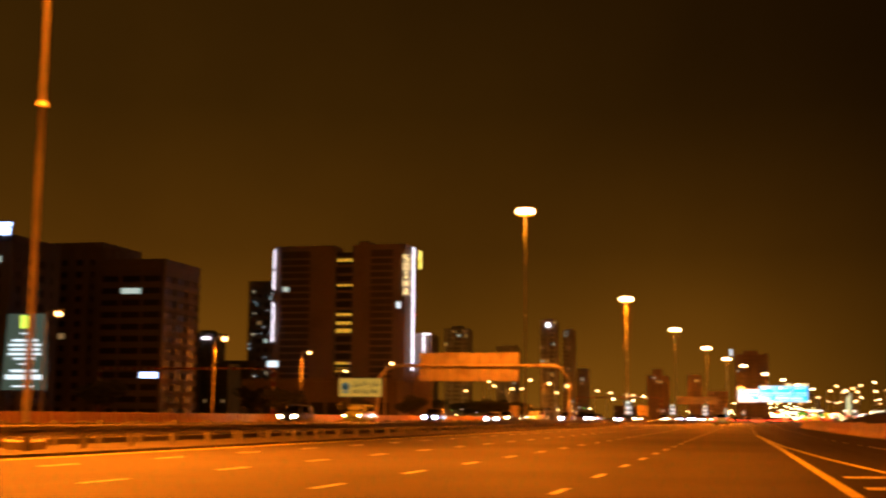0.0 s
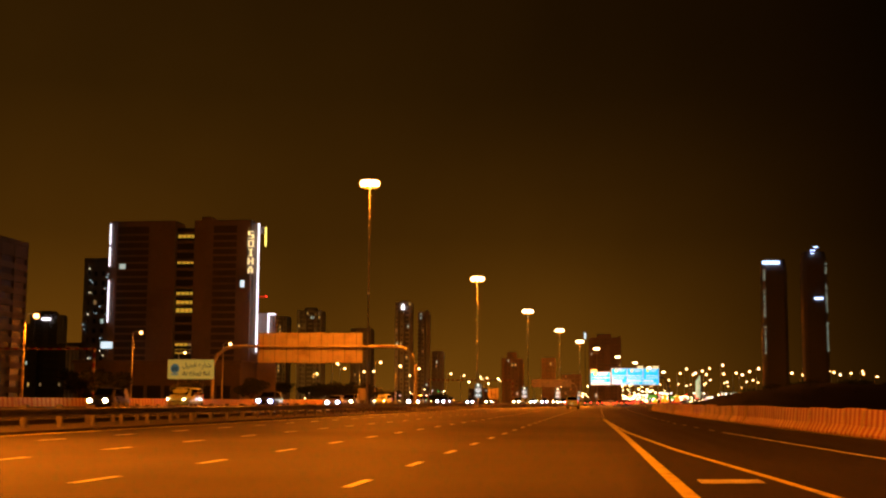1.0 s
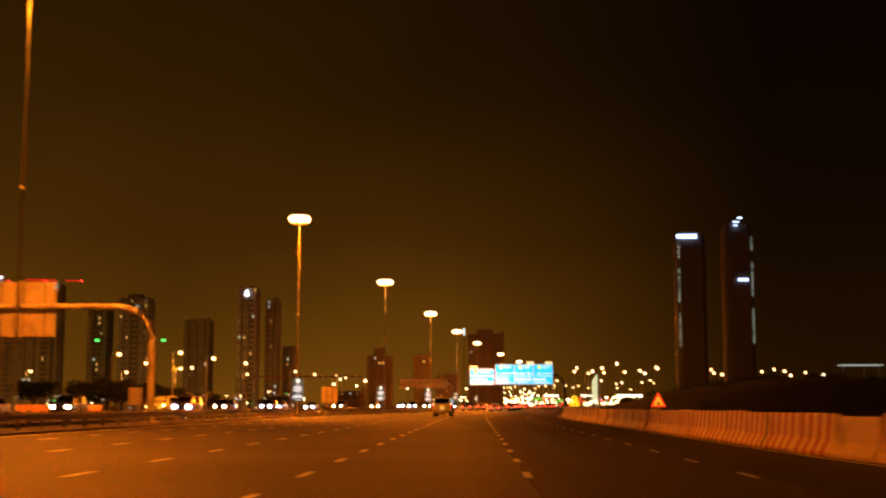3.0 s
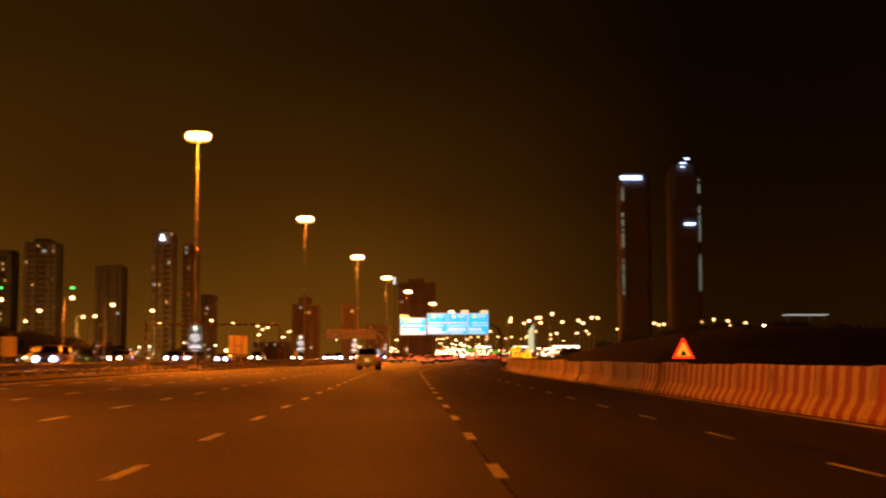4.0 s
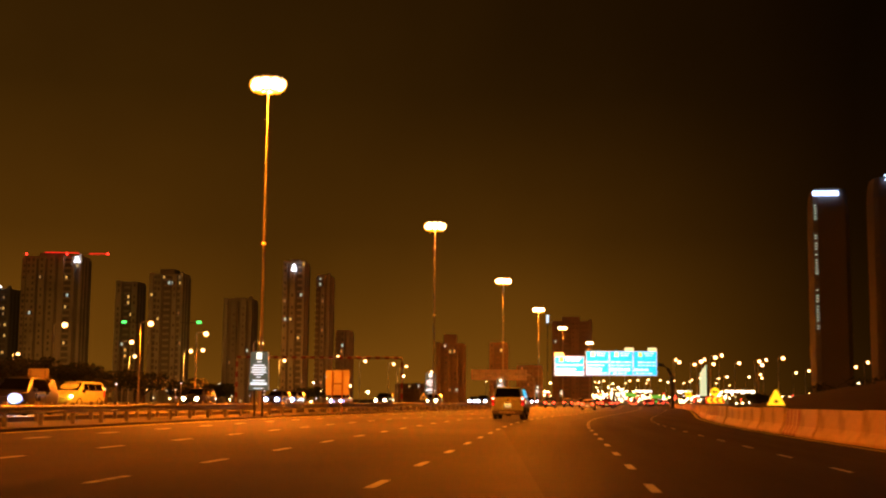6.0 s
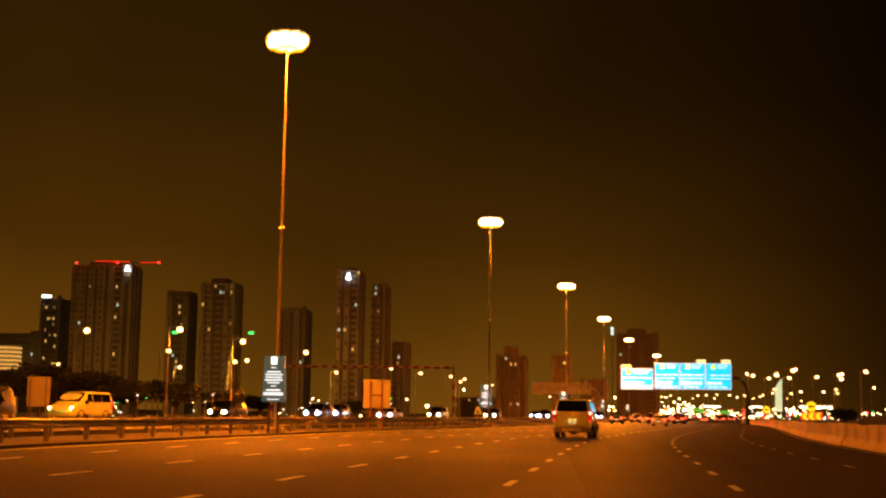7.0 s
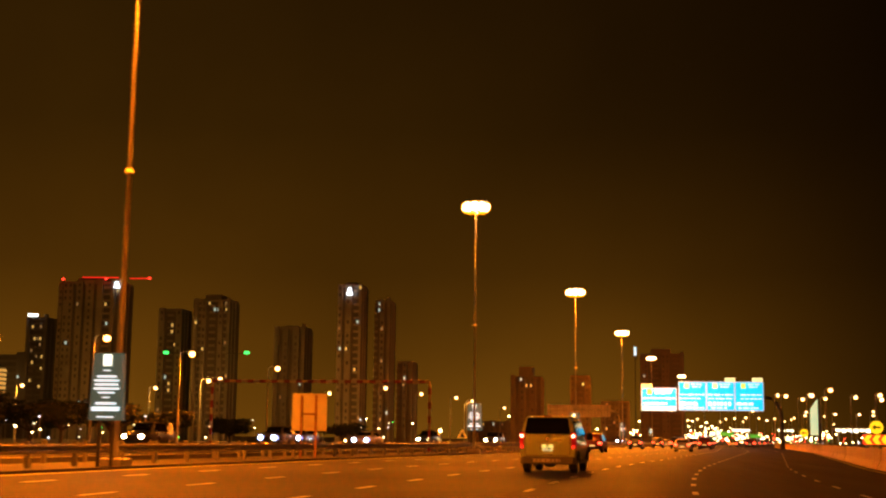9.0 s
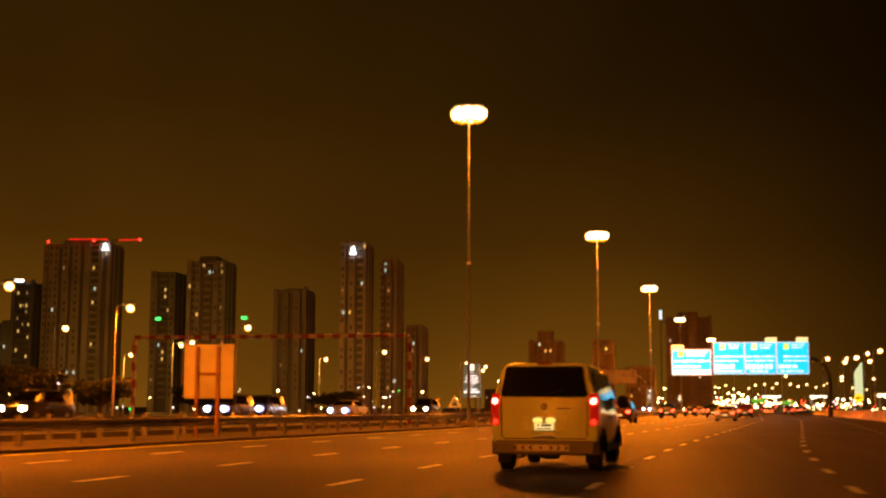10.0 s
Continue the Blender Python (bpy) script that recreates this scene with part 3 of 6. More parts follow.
# ---- single-arm lamps of the side street ----
def side_lamp(at, height, turn, lens, group, label="slim steel street lamp with one lit sodium head", big=1.0):
    m = thing("street_lamp", label, "street lamp", at, turn, group)
    h = height
    part("pole", Shape().tube([(0, 0, -0.05), (0, 0, h * 0.5), (0, 0, h - 0.2)], [0.11, 0.085, 0.055], 8), POLE_M, m, smooth=True)
    part("arm", Shape().tube([(0, 0, h - 0.25), (0.25, 0, h - 0.05), (0.8, 0, h + 0.05)], [0.05, 0.045, 0.04], 6), POLE_M, m, smooth=True)
    head = part("head", Shape().rings([[(0.7, -0.12, h - 0.02), (0.7, 0.12, h - 0.02), (0.7, 0.12, h + 0.12), (0.7, -0.12, h + 0.12)], [(1.1, -0.2, h), (1.1, 0.2, h), (1.1, 0.17, h + 0.2), (1.1, -0.17, h + 0.2)], [(1.45, -0.1, h + 0.04), (1.45, 0.1, h + 0.04), (1.45, 0.1, h + 0.14), (1.45, -0.1, h + 0.14)]]), GALV, m)
    g = 0.36 * big
    part("bowl", Shape().rings([[(1.05 + g * q * math.cos(a), g * q * math.sin(a), h + 0.02 - z * g) for a in [2 * math.pi * k / 12 for k in range(12)]] for q, z in ((0.5, 0.0), (0.85, 0.35), (1.0, 0.9), (0.85, 1.45), (0.5, 1.8), (0.1, 1.9))]), BOWL_SIDE, head, "oversize lamp bowl glowing as the orange halo", smooth=True)
    part("lens", Shape().rings([[(1.05 + g * q * math.cos(a), g * q * math.sin(a), h + 0.02 - z * g) for a in [2 * math.pi * k / 12 for k in range(12)]] for q, z in ((0.45, 0.28), (0.75, 0.55), (0.82, 0.95), (0.66, 1.36), (0.2, 1.62))]), lens, head, "glowing pale lamp lens", smooth=True)
    return m


side_lamp((-50.9, 115.8, 0), 8.8, 0, LUM_SIDE, "street lamps of the side street", big=0.82)
SIDE = [(-58.9, 163.4, 9.9), (-43.0, 252.5, 8.9), (-41.2, 266.3, 8.6), (-40.8, 291.2, 8.7), (-49.7, 82.6, 8.6), (-48.2, 167.8, 8.6), (-51.2, 250.2, 8.6), (-95.0, 338.0, 8.6), (-57.4, 288.0, 8.6), (-58.8, 319.3, 8.6), (-55.4, 314.1, 8.6),
        (-53.8, 364.0, 8.6), (-39.2, 340.0, 8.6), (-38.2, 364.0, 8.6), (-35.2, 382.0, 8.6), (-38.5, 421.5, 8.6), (-34.8, 399.8, 8.6), (-34.5, 451.0, 8.6), (-76.6, 345.0, 8.6), (-68.0, 208.0, 9.0), (-84.0, 262.0, 9.0)]
for x, y, h in SIDE:
    side_lamp((x, y, -0.06), h, random.uniform(-15, 15), LUM_SIDE if y < 300 else LUM_FAR, "street lamps of the side street", big=0.70 if y < 240 else 0.88)
for x, y, h in [(-50.9, 115.8, 8.8)] + SIDE[:3]:
    lamp = new("side_street_light", bpy.data.lights.new("side_street_light", "SPOT"))
    lamp.data.energy, lamp.data.color, lamp.data.shadow_soft_size = LAMP_WATTS * 0.07, SODIUM, 0.4
    lamp.data.spot_size, lamp.data.spot_blend = radians(160), 0.6
    lamp.location = (x + 1.05, y, h - 0.45)

# lamps of the interchange and the streets beyond it
rng = random.Random(5)
tall = side_lamp((30.0, 560.0, -0.06), 11.0, 0, LUM_FAR, "lamps of the distant interchange", "distant street lamp with a glowing sodium head", 1.2)
bright = side_lamp((52.0, 610.0, -0.06), 12.0, 0, LUM_FAR_W, "lamps of the distant interchange", "distant street lamp with a glaring pale head", 1.35)
posts_far, heads_far, heads_low = Shape(), Shape(), Shape()
INTERCHANGE = [(27.4, 426), (32.9, 445), (31.9, 421), (37.0, 440), (31.9, 394), (41.9, 431), (44.4, 417), (49.3, 444), (30.8, 700), (33.4, 684), (36.8, 669), (42.8, 770), (42.5, 677), (50.1, 729), (49.3, 685), (58.0, 706),
               (55.0, 667), (61.2, 627), (67.7, 592), (32.8, 779), (60.0, 754), (91.1, 823), (75.8, 756), (2.6, 681), (10.4, 675), (19.5, 709), (16.4, 743), (-0.7, 757), (46.1, 396), (70.9, 498), (61.4, 415), (69.4, 444), (74.8, 457), (72.1, 403), (84.8, 423), (75.1, 610)]
for k, (x, y) in enumerate(INTERCHANGE):
    pale = k in (2, 7, 13, 18, 24, 30)
    copy_thing(bright if pale else tall, pose(x - 1.0, y, -0.06)).scale = (1.0, 1.0, 10.9 / (12.0 if pale else 11.0))
for k, (x, y, h) in enumerate(((54.1, 560, 17.7), (38.7, 560, 16.0), (90.1, 560, 15.3), (88.2, 562, 14.0), (66.8, 560, 11.1), (78.6, 560, 11.8), (56.2, 564, 10.3), (46.7, 560, 9.7), (95.4, 566, 13.6), (70.4, 570, 16.6), (49.0, 566, 16.4), (88.0, 500, 13.6), (92.5, 503, 12.4), (96.0, 500, 12.9), (101.0, 504, 13.8), (105.5, 500, 11.6), (111.0, 502, 12.6))):
    copy_thing(tall if k % 3 else bright, pose(x - 1.0, y, -0.06)).scale = (1.0, 1.0, h / (11.0 if k % 3 else 12.0))
k = 0
for offset, first, last, step_ in ((90, 460, 800, 60), (120, 420, 700, 62), (-42, 640, 1150, 30), (-52, 700, 1150, 34), (-68, 620, 1150, 36), (-82, 560, 1100, 40), (-100, 540, 1000, 46)):
    y = first + rng.uniform(0, step_)
    while y < last:
        x, h = offset + bend(y) + rng.uniform(-3, 3), rng.uniform(9.0, 12.0)
        k += 1
        q0 = rng.uniform(0.26, 0.50)
        h = h if k % 3 else rng.uniform(3.5, 7.0)
        posts_far.tube([(x, y, -0.1), (x, y, h)], [0.09, 0.05], 4)
        (heads_low if k % 5 == 0 else heads_far).rings([[(x + q0 * q * math.cos(a), y + q0 * q * math.sin(a), h + z * q0) for a in [2 * math.pi * j / 8 for j in range(8)]] for q, z in ((0.6, 0.1), (1.0, -0.4), (0.9, -1.2), (0.4, -1.6))])
        y += step_ * rng.uniform(0.6, 1.5)
tiny = {"orange": Shape(), "white": Shape(), "red": Shape(), "green": Shape()}
for k in range(420):
    y = rng.uniform(670, 1150)
    x = (y - 155) * rng.uniform(0.0, 0.135) if k % 4 else bend(y) + rng.choice((rng.uniform(-110, -41), rng.uniform(20, 90)))
    z, q0 = rng.uniform(0.8, 6.0), rng.uniform(0.20, 0.46)
    hue = rng.choice(("orange",) * 11 + ("white",) * 3 + ("red",) * 5 + ("green",))
    tiny[hue].disc((x, y, z), 1, q0, q0, 0.1, 8)
    posts_far.tube([(x, y + 0.12, -0.1), (x, y + 0.12, z)], [0.06, 0.05], 4)
far_lights = structure("distant_street_lights", heads_far, LUM_FAR, "many glowing sodium street lights far beyond the interchange", "street lights", kind="stuff")
tagged(part("pale_light", heads_low, LUM_FAR_W, far_lights), kind="stuff")
for hue, lit_by in (("orange", LUM_FAR), ("white", LED_W), ("red", TAIL_FAR), ("green", LED_GREEN)):
    tagged(part(hue + "_shop_light", tiny[hue], lit_by, far_lights), kind="stuff")
tagged(part("distant_light_pole", posts_far, POLE_M, far_lights), kind="stuff")
for x, y, z in ((129.0, 420.0, 8.9), (135.9, 420.0, 9.0), (142.0, 422.0, 8.4)):
    w = thing("street_lamp", "distant street lamp with a small cold white head", "street lamp", (x, y, -0.06), group="cold white lamps beyond the mound")
    part("pole", Shape().tube([(0, 0, 0), (0, 0, z)], [0.10, 0.06], 6), POLE_M, w)
    part("head", Shape().box(-0.45, 0.45, -0.25, 0.25, z, z + 0.3, 0.06), LED_W, w, "glowing white head")
# the last five have no lamp post: fill lights added for the towers
for x, y, h in ((-94.0, 338.0, 8.6), (-57.8, 319.3, 8.6), (-75.6, 345.0, 8.6), (-52.8, 364.0, 8.6), (-37.5, 421.5, 8.6), (-116.0, 392.0, 8.6), (-128.0, 412.0, 9.0), (-98.0, 408.0, 9.0), (-80.0, 412.0, 9.0), (-64.0, 404.0, 9.0)):
    lamp = new("street_and_fill_light", bpy.data.lights.new("street_and_fill_light", "POINT"))
    lamp.data.energy, lamp.data.color, lamp.data.shadow_soft_size = LAMP_WATTS * 0.0105, (1.0, 0.44, 0.06), 0.5
    lamp.location = (x + 0.6, y - 0.6, h - 0.9)

# ---- signs ----
def sign_bars(shape, x0, x1, z0, z1, y, rows, seed, fill=0.17):
    """Rows of unreadable writing: word-long bars of uneven length and height."""
    r = random.Random(seed)
    for i in range(rows):
        z = z1 - (z1 - z0) * (i + 0.5) / rows
        h = (z1 - z0) / rows * fill
        a = x0
        while a < x1 - 0.15:
            w = min(r.uniform(0.3, 1.0), x1 - a)
            k = r.uniform(0.75, 1.15)
            shape.box(a, a + w, y - 0.03, y, z - h * k, z + h * k)
            a += w + r.uniform(0.09, 0.2)


def gantry_sign():
    g = thing("gantry_sign", "lit blue direction sign panels on a curved cantilever mast", "road sign", (0, 362.0, 0))
    part("mast", Shape().tube([(20.2, 0.5, -0.1), (20.2, 0.5, 4.6), (20.05, 0.5, 6.0), (19.5, 0.5, 7.2), (18.6, 0.5, 7.9), (17.4, 0.5, 8.1), (10.0, 0.5, 8.1), (-1.2, 0.5, 8.1)], [0.34, 0.32, 0.31, 0.30, 0.28, 0.27, 0.24, 0.20], 12), DARKSTEEL, g, "dark curved steel mast and arm", smooth=True)
    part("lower_beam", Shape().tube([(17.2, 0.5, 6.9), (10.0, 0.5, 6.9), (-1.0, 0.5, 6.9)], 0.13, 8), DARKSTEEL, g)
    for i, (x0, x1, z0, z1) in enumerate(((-1.4, 4.15, 5.8, 9.45), (4.4, 8.75, 5.9, 10.45), (8.75, 13.1, 5.9, 10.45), (13.1, 17.5, 5.9, 10.45))):
        p = part("panel", Shape().box(x0, x1, 0.0, 0.12, z0, z1, 0.03), SIGN_BACK, g)
        part("sign_face", Shape().box(x0 + 0.13, x1 - 0.13, -0.02, -0.004, z0 + 0.13, z1 - 0.13), SIGN_BLUE, p, "lit blue sign face")
        edge = Shape()
        for a, b, c, d in ((x0 + 0.03, x1 - 0.03, z0 + 0.03, z0 + 0.10), (x0 + 0.03, x1 - 0.03, z1 - 0.10, z1 - 0.03), (x0 + 0.03, x0 + 0.09, z0 + 0.13, z1 - 0.13), (x1 - 0.09, x1 - 0.03, z0 + 0.13, z1 - 0.13)):
            edge.box(a, b, -0.026, -0.002, c, d)
        part("border", edge, SIGN_WHITE, p, "white border")
        writing = Shape()
        if i == 0:
            writing.box(x0 + 0.2, x1 - 0.2, -0.034, -0.022, z0 + 0.2, z0 + 0.72)
            sign_bars(writing, x0 + 0.35, x1 - 1.5, z0 + 0.95, z0 + 1.45, -0.024, 1, 3, 0.30)
            sign_bars(writing, x0 + 0.35, x1 - 0.3, z0 + 1.75, z0 + 2.25, -0.024, 1, 4, 0.24)
        else:
            indent = (0.3, 0.25, 0.9)[i - 1]
            sign_bars(writing, x0 + indent, x1 - 0.3, z0 + 2.25, z0 + 2.75, -0.024, 1, 3 + i, 0.22)
            sign_bars(writing, x0 + indent - 0.05, x1 - (0.9, 0.3, 0.3)[i - 1], z0 + 1.65, z0 + 2.15, -0.024, 1, 13 + i, 0.20)
            sign_bars(writing, x0 + 0.25, x1 - (1.4, 0.6, 1.6)[i - 1], z0 + 0.75, z0 + 1.45, -0.024, 1, 23 + i, 0.42)
            sign_bars(writing, x0 + (0.25, 0.7, 0.5)[i - 1], x1 - (0.4, 1.2, 0.7)[i - 1], z0 + 0.25, z0 + 0.65, -0.024, 1, 33 + i, 0.30)
        sign_bars(writing, x0 + 2.0, x1 - 0.6, z1 - 0.60, z1 - 0.25, -0.024, 1, 43 + i, 0.30)
        sign_bars(writing, x0 + 2.15, x1 - 0.9, z1 - 1.0, z1 - 0.65, -0.024, 1, 53 + i, 0.26)
        tagged(part("lettering", writing, SIGN_WHITE, p, "rows of white writing too small to read"), kind="stuff")
        part("route_shield", Shape().box(x0 + 0.95, x0 + 1.7, -0.036, -0.02, z1 - 1.05, z1 - 0.25), SIGN_GREEN if i in (0, 3) else SIGN_TAB, p, "coloured route symbol")
    for x0, x1, z in ((-1.35, 0.35, 9.45), (11.6, 13.2, 10.45), (15.8, 17.4, 10.45)):
        part("exit_tab", Shape().box(x0, x1, 0.0, 0.1, z, z + 0.62, 0.02), SIGN_TAB, g, "pale yellow exit tab")
    return g


gantry_sign()


def sign_rear(at, x0, x1, z0, z1, arm_z, mast_x, mast_r, label, far_leg=None):
    """A cantilever sign seen from behind: ribbed metal back, arm and bent mast."""
    g = thing("cantilever_sign", label, "road sign", at)
    n = max(4, int((x1 - x0) / 1.3))
    for i in range(n):
        a, b = x0 + (x1 - x0) * i / n, x0 + (x1 - x0) * (i + 1) / n
        part("back_panel", Shape().box(a + 0.01, b - 0.01, 0.10, 0.16, z0, z1, 0.01), SIGN_BACK, g)
    stiff = mesh_of("stiffener", Shape().box(-0.04, 0.04, 0.02, 0.10, z0 + 0.1, z1 - 0.1), GALV)
    for i in range(n):
        share("stiffener", stiff, g, (x0 + (x1 - x0) * (i + 0.5) / n, 0, 0))
    d = 1 if mast_x > x1 else -1
    k = arm_z
    part("arm", Shape().tube([(x0 + 0.3, -0.1, k), (x1, -0.1, k), (mast_x - d * 2.2, -0.1, k), (mast_x - d * 1.0, -0.1, k - 0.35), (mast_x - d * 0.25, -0.1, k - 1.1), (mast_x, -0.1, k - 2.2), (mast_x, -0.1, 0.0)], [mast_r * 0.7, mast_r * 0.85, mast_r, mast_r, mast_r, mast_r, mast_r * 1.1], 12), POLE_M, g, "bent round steel arm and mast", smooth=True)
    if far_leg:
        e = far_leg
        part("far_leg", Shape().tube([(x0 + 0.3, -0.1, k), (e + d * 2.6, -0.1, k), (e + d * 1.5, -0.1, k - 0.3), (e + d * 0.6, -0.1, k - 1.0), (e + d * 0.1, -0.1, k - 2.0), (e, -0.1, k - 3.0), (e, -0.1, 0.0)], mast_r, 12), POLE_M, g, "bent round steel leg beyond the far edge of the road", smooth=True)
        part("base_plate", Shape().box(e - 0.45, e + 0.45, -0.55, 0.35, -0.06, 0.12, 0.03), CONCRETE, g)
    part("base_plate", Shape().box(mast_x - 0.45, mast_x + 0.45, -0.55, 0.35, -0.06, 0.12, 0.03), CONCRETE, g)
    return g


sign_rear((0, 156.0, 0), -40.3, -27.4, 5.6, 9.2, 7.55, -20.9, 0.22, "back of a large sign on a bent steel portal", -45.8)
sign_rear((0, 420.0, 0), -21.0, -8.0, 5.8, 8.3, 7.3, -6.2, 0.22, "back of a distant large sign on a bent steel mast")

post_sign = thing("street_sign", "cream street name sign on two posts beside the side street", "road sign", (0.9, 136.0, -0.15))
post_sign.scale = (1.06, 1.0, 1.06)
# the board's faint emission stands for returned headlight
part("board", Shape().box(-42.8, -38.05, 0.0, 0.10, 3.2, 5.15, 0.04), emitting("cream_retroreflective_glow", (1.0, 0.74, 0.12), 0.17), post_sign)
for x in (-41.8, -39.2):
    part("post", Shape().tube([(x, 0.2, -0.06), (x, 0.2, 4.9)], 0.06, 8), GALV, post_sign)
# the emblem glows a little in place of returned headlight
crest = emitting("blue_retroreflective_glow", (0.16, 0.42, 0.40), 0.10)
part("emblem", Shape().disc((-42.05, -0.002, 4.25), 1, 0.46, 0.46, -0.018, 20), crest, post_sign, "round blue-green emblem")
part("emblem_foot", Shape().box(-42.40, -41.70, -0.02, -0.002, 3.60, 3.76), crest, post_sign, "small bar below the emblem")
for x_ in (-42.25, -42.05, -41.85):
    part("emblem_stroke", Shape().box(x_ - 0.05, x_ + 0.05, -0.032, -0.021, 4.0, 4.42), BLACK_SHEET, post_sign)
for name, text, size, x, z, side_ in (("street_name", "Al Khail Rd", 0.62, -41.3, 3.55, "LEFT"), ("arabic_street_name", "\ufede\ufef4\ufea8\ufedf\ufe8d \ufec9\ufead\ufe8e\ufeb7", 0.66, -38.35, 4.36, "RIGHT")):
    font = bpy.data.curves.new(name, "FONT")
    font.body, font.size, font.extrude, font.align_x = text, size, 0.008, side_
    words = new(name, font)
    words.parent, words.location, words.rotation_euler = post_sign, (x, -0.012, z), (radians(90), 0, 0)
    font.materials.append(BLACK_SHEET)
for x0, x1, y, z0, z1 in ((-39.8, -38.2, 218.4, 1.2, 3.15),):
    bo = thing("sign_board", "rust-lit back of a square sign board behind the barrier", "road sign", (0, y, 0))
    part("back_panel", Shape().box(x0, x1, 0.0, 0.04, z0, z1, 0.01), SIGN_BACK, bo)
    for x in (x0 + 0.25, x1 - 0.25):
        part("post", Shape().box(x - 0.03, x + 0.03, -0.07, -0.01, 0.05, z1 - 0.1), GALV, bo)

back_board = thing("sign_board", "back of a square sign board with braced frame", "road sign", (0.6, 222.4, -0.08))
for i in range(3):
    part("back_panel", Shape().box(-18.6 + 0.61 * i, -18.0 + 0.61 * i, 0.0, 0.03, 1.5, 3.4, 0.008), SIGN_BACK, back_board)
part("cross_rail", Shape().box(-18.0, -17.4, -0.05, 0.0, 2.30, 2.40), RUSTED, back_board)
for x in (-18.08, -17.32):
    part("post", Shape().box(x - 0.06, x + 0.06, -0.13, -0.05, 0.05, 3.3), RUSTED, back_board, "rusty square post")


def totem(at, w, z0, z1, label, slim=False):
    t = thing("price_totem", label, "sign", at, group="lit totems")
    part("cabinet", Shape().rings([[(-w * 0.55, -0.12, z0), (w * 0.55, -0.12, z0), (w * 0.55, 0.12, z0), (-w * 0.55, 0.12, z0)], [(-w * 0.47, -0.12, z1), (w * 0.47, -0.12, z1), (w * 0.47, 0.12, z1), (-w * 0.47, 0.12, z1)]]), TOTEM, t)
    h = z1 - z0
    for x in (-w * 0.22, w * 0.22):
        part("leg", Shape().box(x - 0.05, x + 0.05, -0.05, 0.05, -0.06, z0, 0.01), DARKSTEEL, t)
    part("logo_square", Shape().box(-w * 0.14, w * 0.14, -0.15, -0.125, z1 - 0.19 * h, z1 - 0.02 * h), SIGN_GREEN if w > 3 else SIGN_PALE, t, "glowing emblem square")
    rows = ((0.74, 0.12, 0.010), (0.65, 0.32, 0.016), (0.59, 0.41, 0.016), (0.53, 0.38, 0.016), (0.47, 0.42, 0.016), (0.41, 0.27, 0.014), (0.34, 0.12, 0.010), (0.25, 0.34, 0.018), (0.17, 0.46, 0.032), (0.05, 0.28, 0.010))
    for z, q, d in rows[1:7] if slim else rows:
        part("price_strip", Shape().box(-w * q, w * q, -0.15, -0.125, z0 + h * (z - d), z0 + h * (z + d)), SIGN_WHITE, t, "glowing white row of writing too small to read")
    return t


SIGN_PALE = emitting("lit_pale_emblem", (0.85, 1.0, 0.80), 1.0)
totem((-55.8, 90.0, 0), 3.5, 2.9, 9.0, "tall dark green fuel price totem with glowing white rows")
totem((-17.5, 199.0, 0.08), 1.05, 1.5, 3.7, "dark green price totem with glowing white rows in the median")
totem((-14.1, 262.0, 0.08), 1.10, 1.7, 3.9, "dark green price totem with glowing rows beside the guard rail")
totem((-9.0, 313.0, 0.08), 1.25, 1.75, 4.25, "dark green price totem with glowing rows farther along the median")
totem((-4.9, 384.0, 0.08), 0.85, 1.75, 4.05, "narrow distant totem with glowing greenish rows", True)
totem((0.0, 455.0, 0.08), 1.0, 2.2, 3.8, "small distant totem with a few glowing rows", True)

def gauge(y, x0, x1, z):
    g = thing("height_gauge", "red and white striped height gauge frame over a road", "height gauge", (0, y, 0))
    part("crossbar", Shape().box(x0, x1, -0.1, 0.1, z - 0.22, z, 0.03), STRIPE_X, g)
    for x in (x0, x1):
        part("upright", Shape().box(x - 0.10, x + 0.10, -0.10, 0.10, -0.06, z - 0.22, 0.03), STRIPE_Z, g)


STRIPE_X = striped("red_white_gauge", (0.36, 0.30, 0.23), (0.20, 0.025, 0.018), 0.46, "X")
STRIPE_Z = striped("red_white_post", (0.42, 0.36, 0.28), (0.24, 0.025, 0.018), 0.5, "Z")
gauge(249.3, -32.0, -15.6, 5.25)
gauge(128.0, -70.0, -49.3, 6.2)


def triangle_sign(at, size, face, border, label, post=0.0):
    t = thing("warning_sign", label, "road sign", at)
    def tri(k, y0, y1, dz=0.0):
        s = Shape()
        c = size * 0.29 + dz
        pts = [(-size / 2 * k, c - size * 0.29 * k), (size / 2 * k, c - size * 0.29 * k), (0.04 * k, c + size * 0.58 * k), (-0.04 * k, c + size * 0.58 * k)]
        return s.slab(pts, y0, y1)
    part("plate", tri(1.0, 0.0, 0.02, 0.1), border, t, "bright bordered plate")
    part("face", tri(0.66, -0.008, -0.002, 0.1), face, t, "bright reflective face")
    part("symbol", Shape().slab([(-0.09, 0.28 * size), (0.10, 0.28 * size), (0.05, 0.42 * size), (-0.02, 0.5 * size)], -0.014, -0.009), BLACK_SHEET, t, "black symbol")
    part("bracket", Shape().box(-0.03, 0.03, 0.02, 0.07, -0.12, size * 0.6, 0.005), GALV, t)
    if post:
        part("post", Shape().tube([(0, 0.045, -post), (0, 0.045, size * 0.3)], 0.03, 8), GALV, t)
    return t


triangle_sign((8.12, 130.3, 0.97), 0.68, REFLECT_O, REFLECT_R, "triangular red and orange warning sign on top of the barrier")
triangle_sign((8.16, 178.0, 0.95), 0.70, REFLECT_Y, REFLECT_Y, "triangular yellow warning sign on top of the barrier")
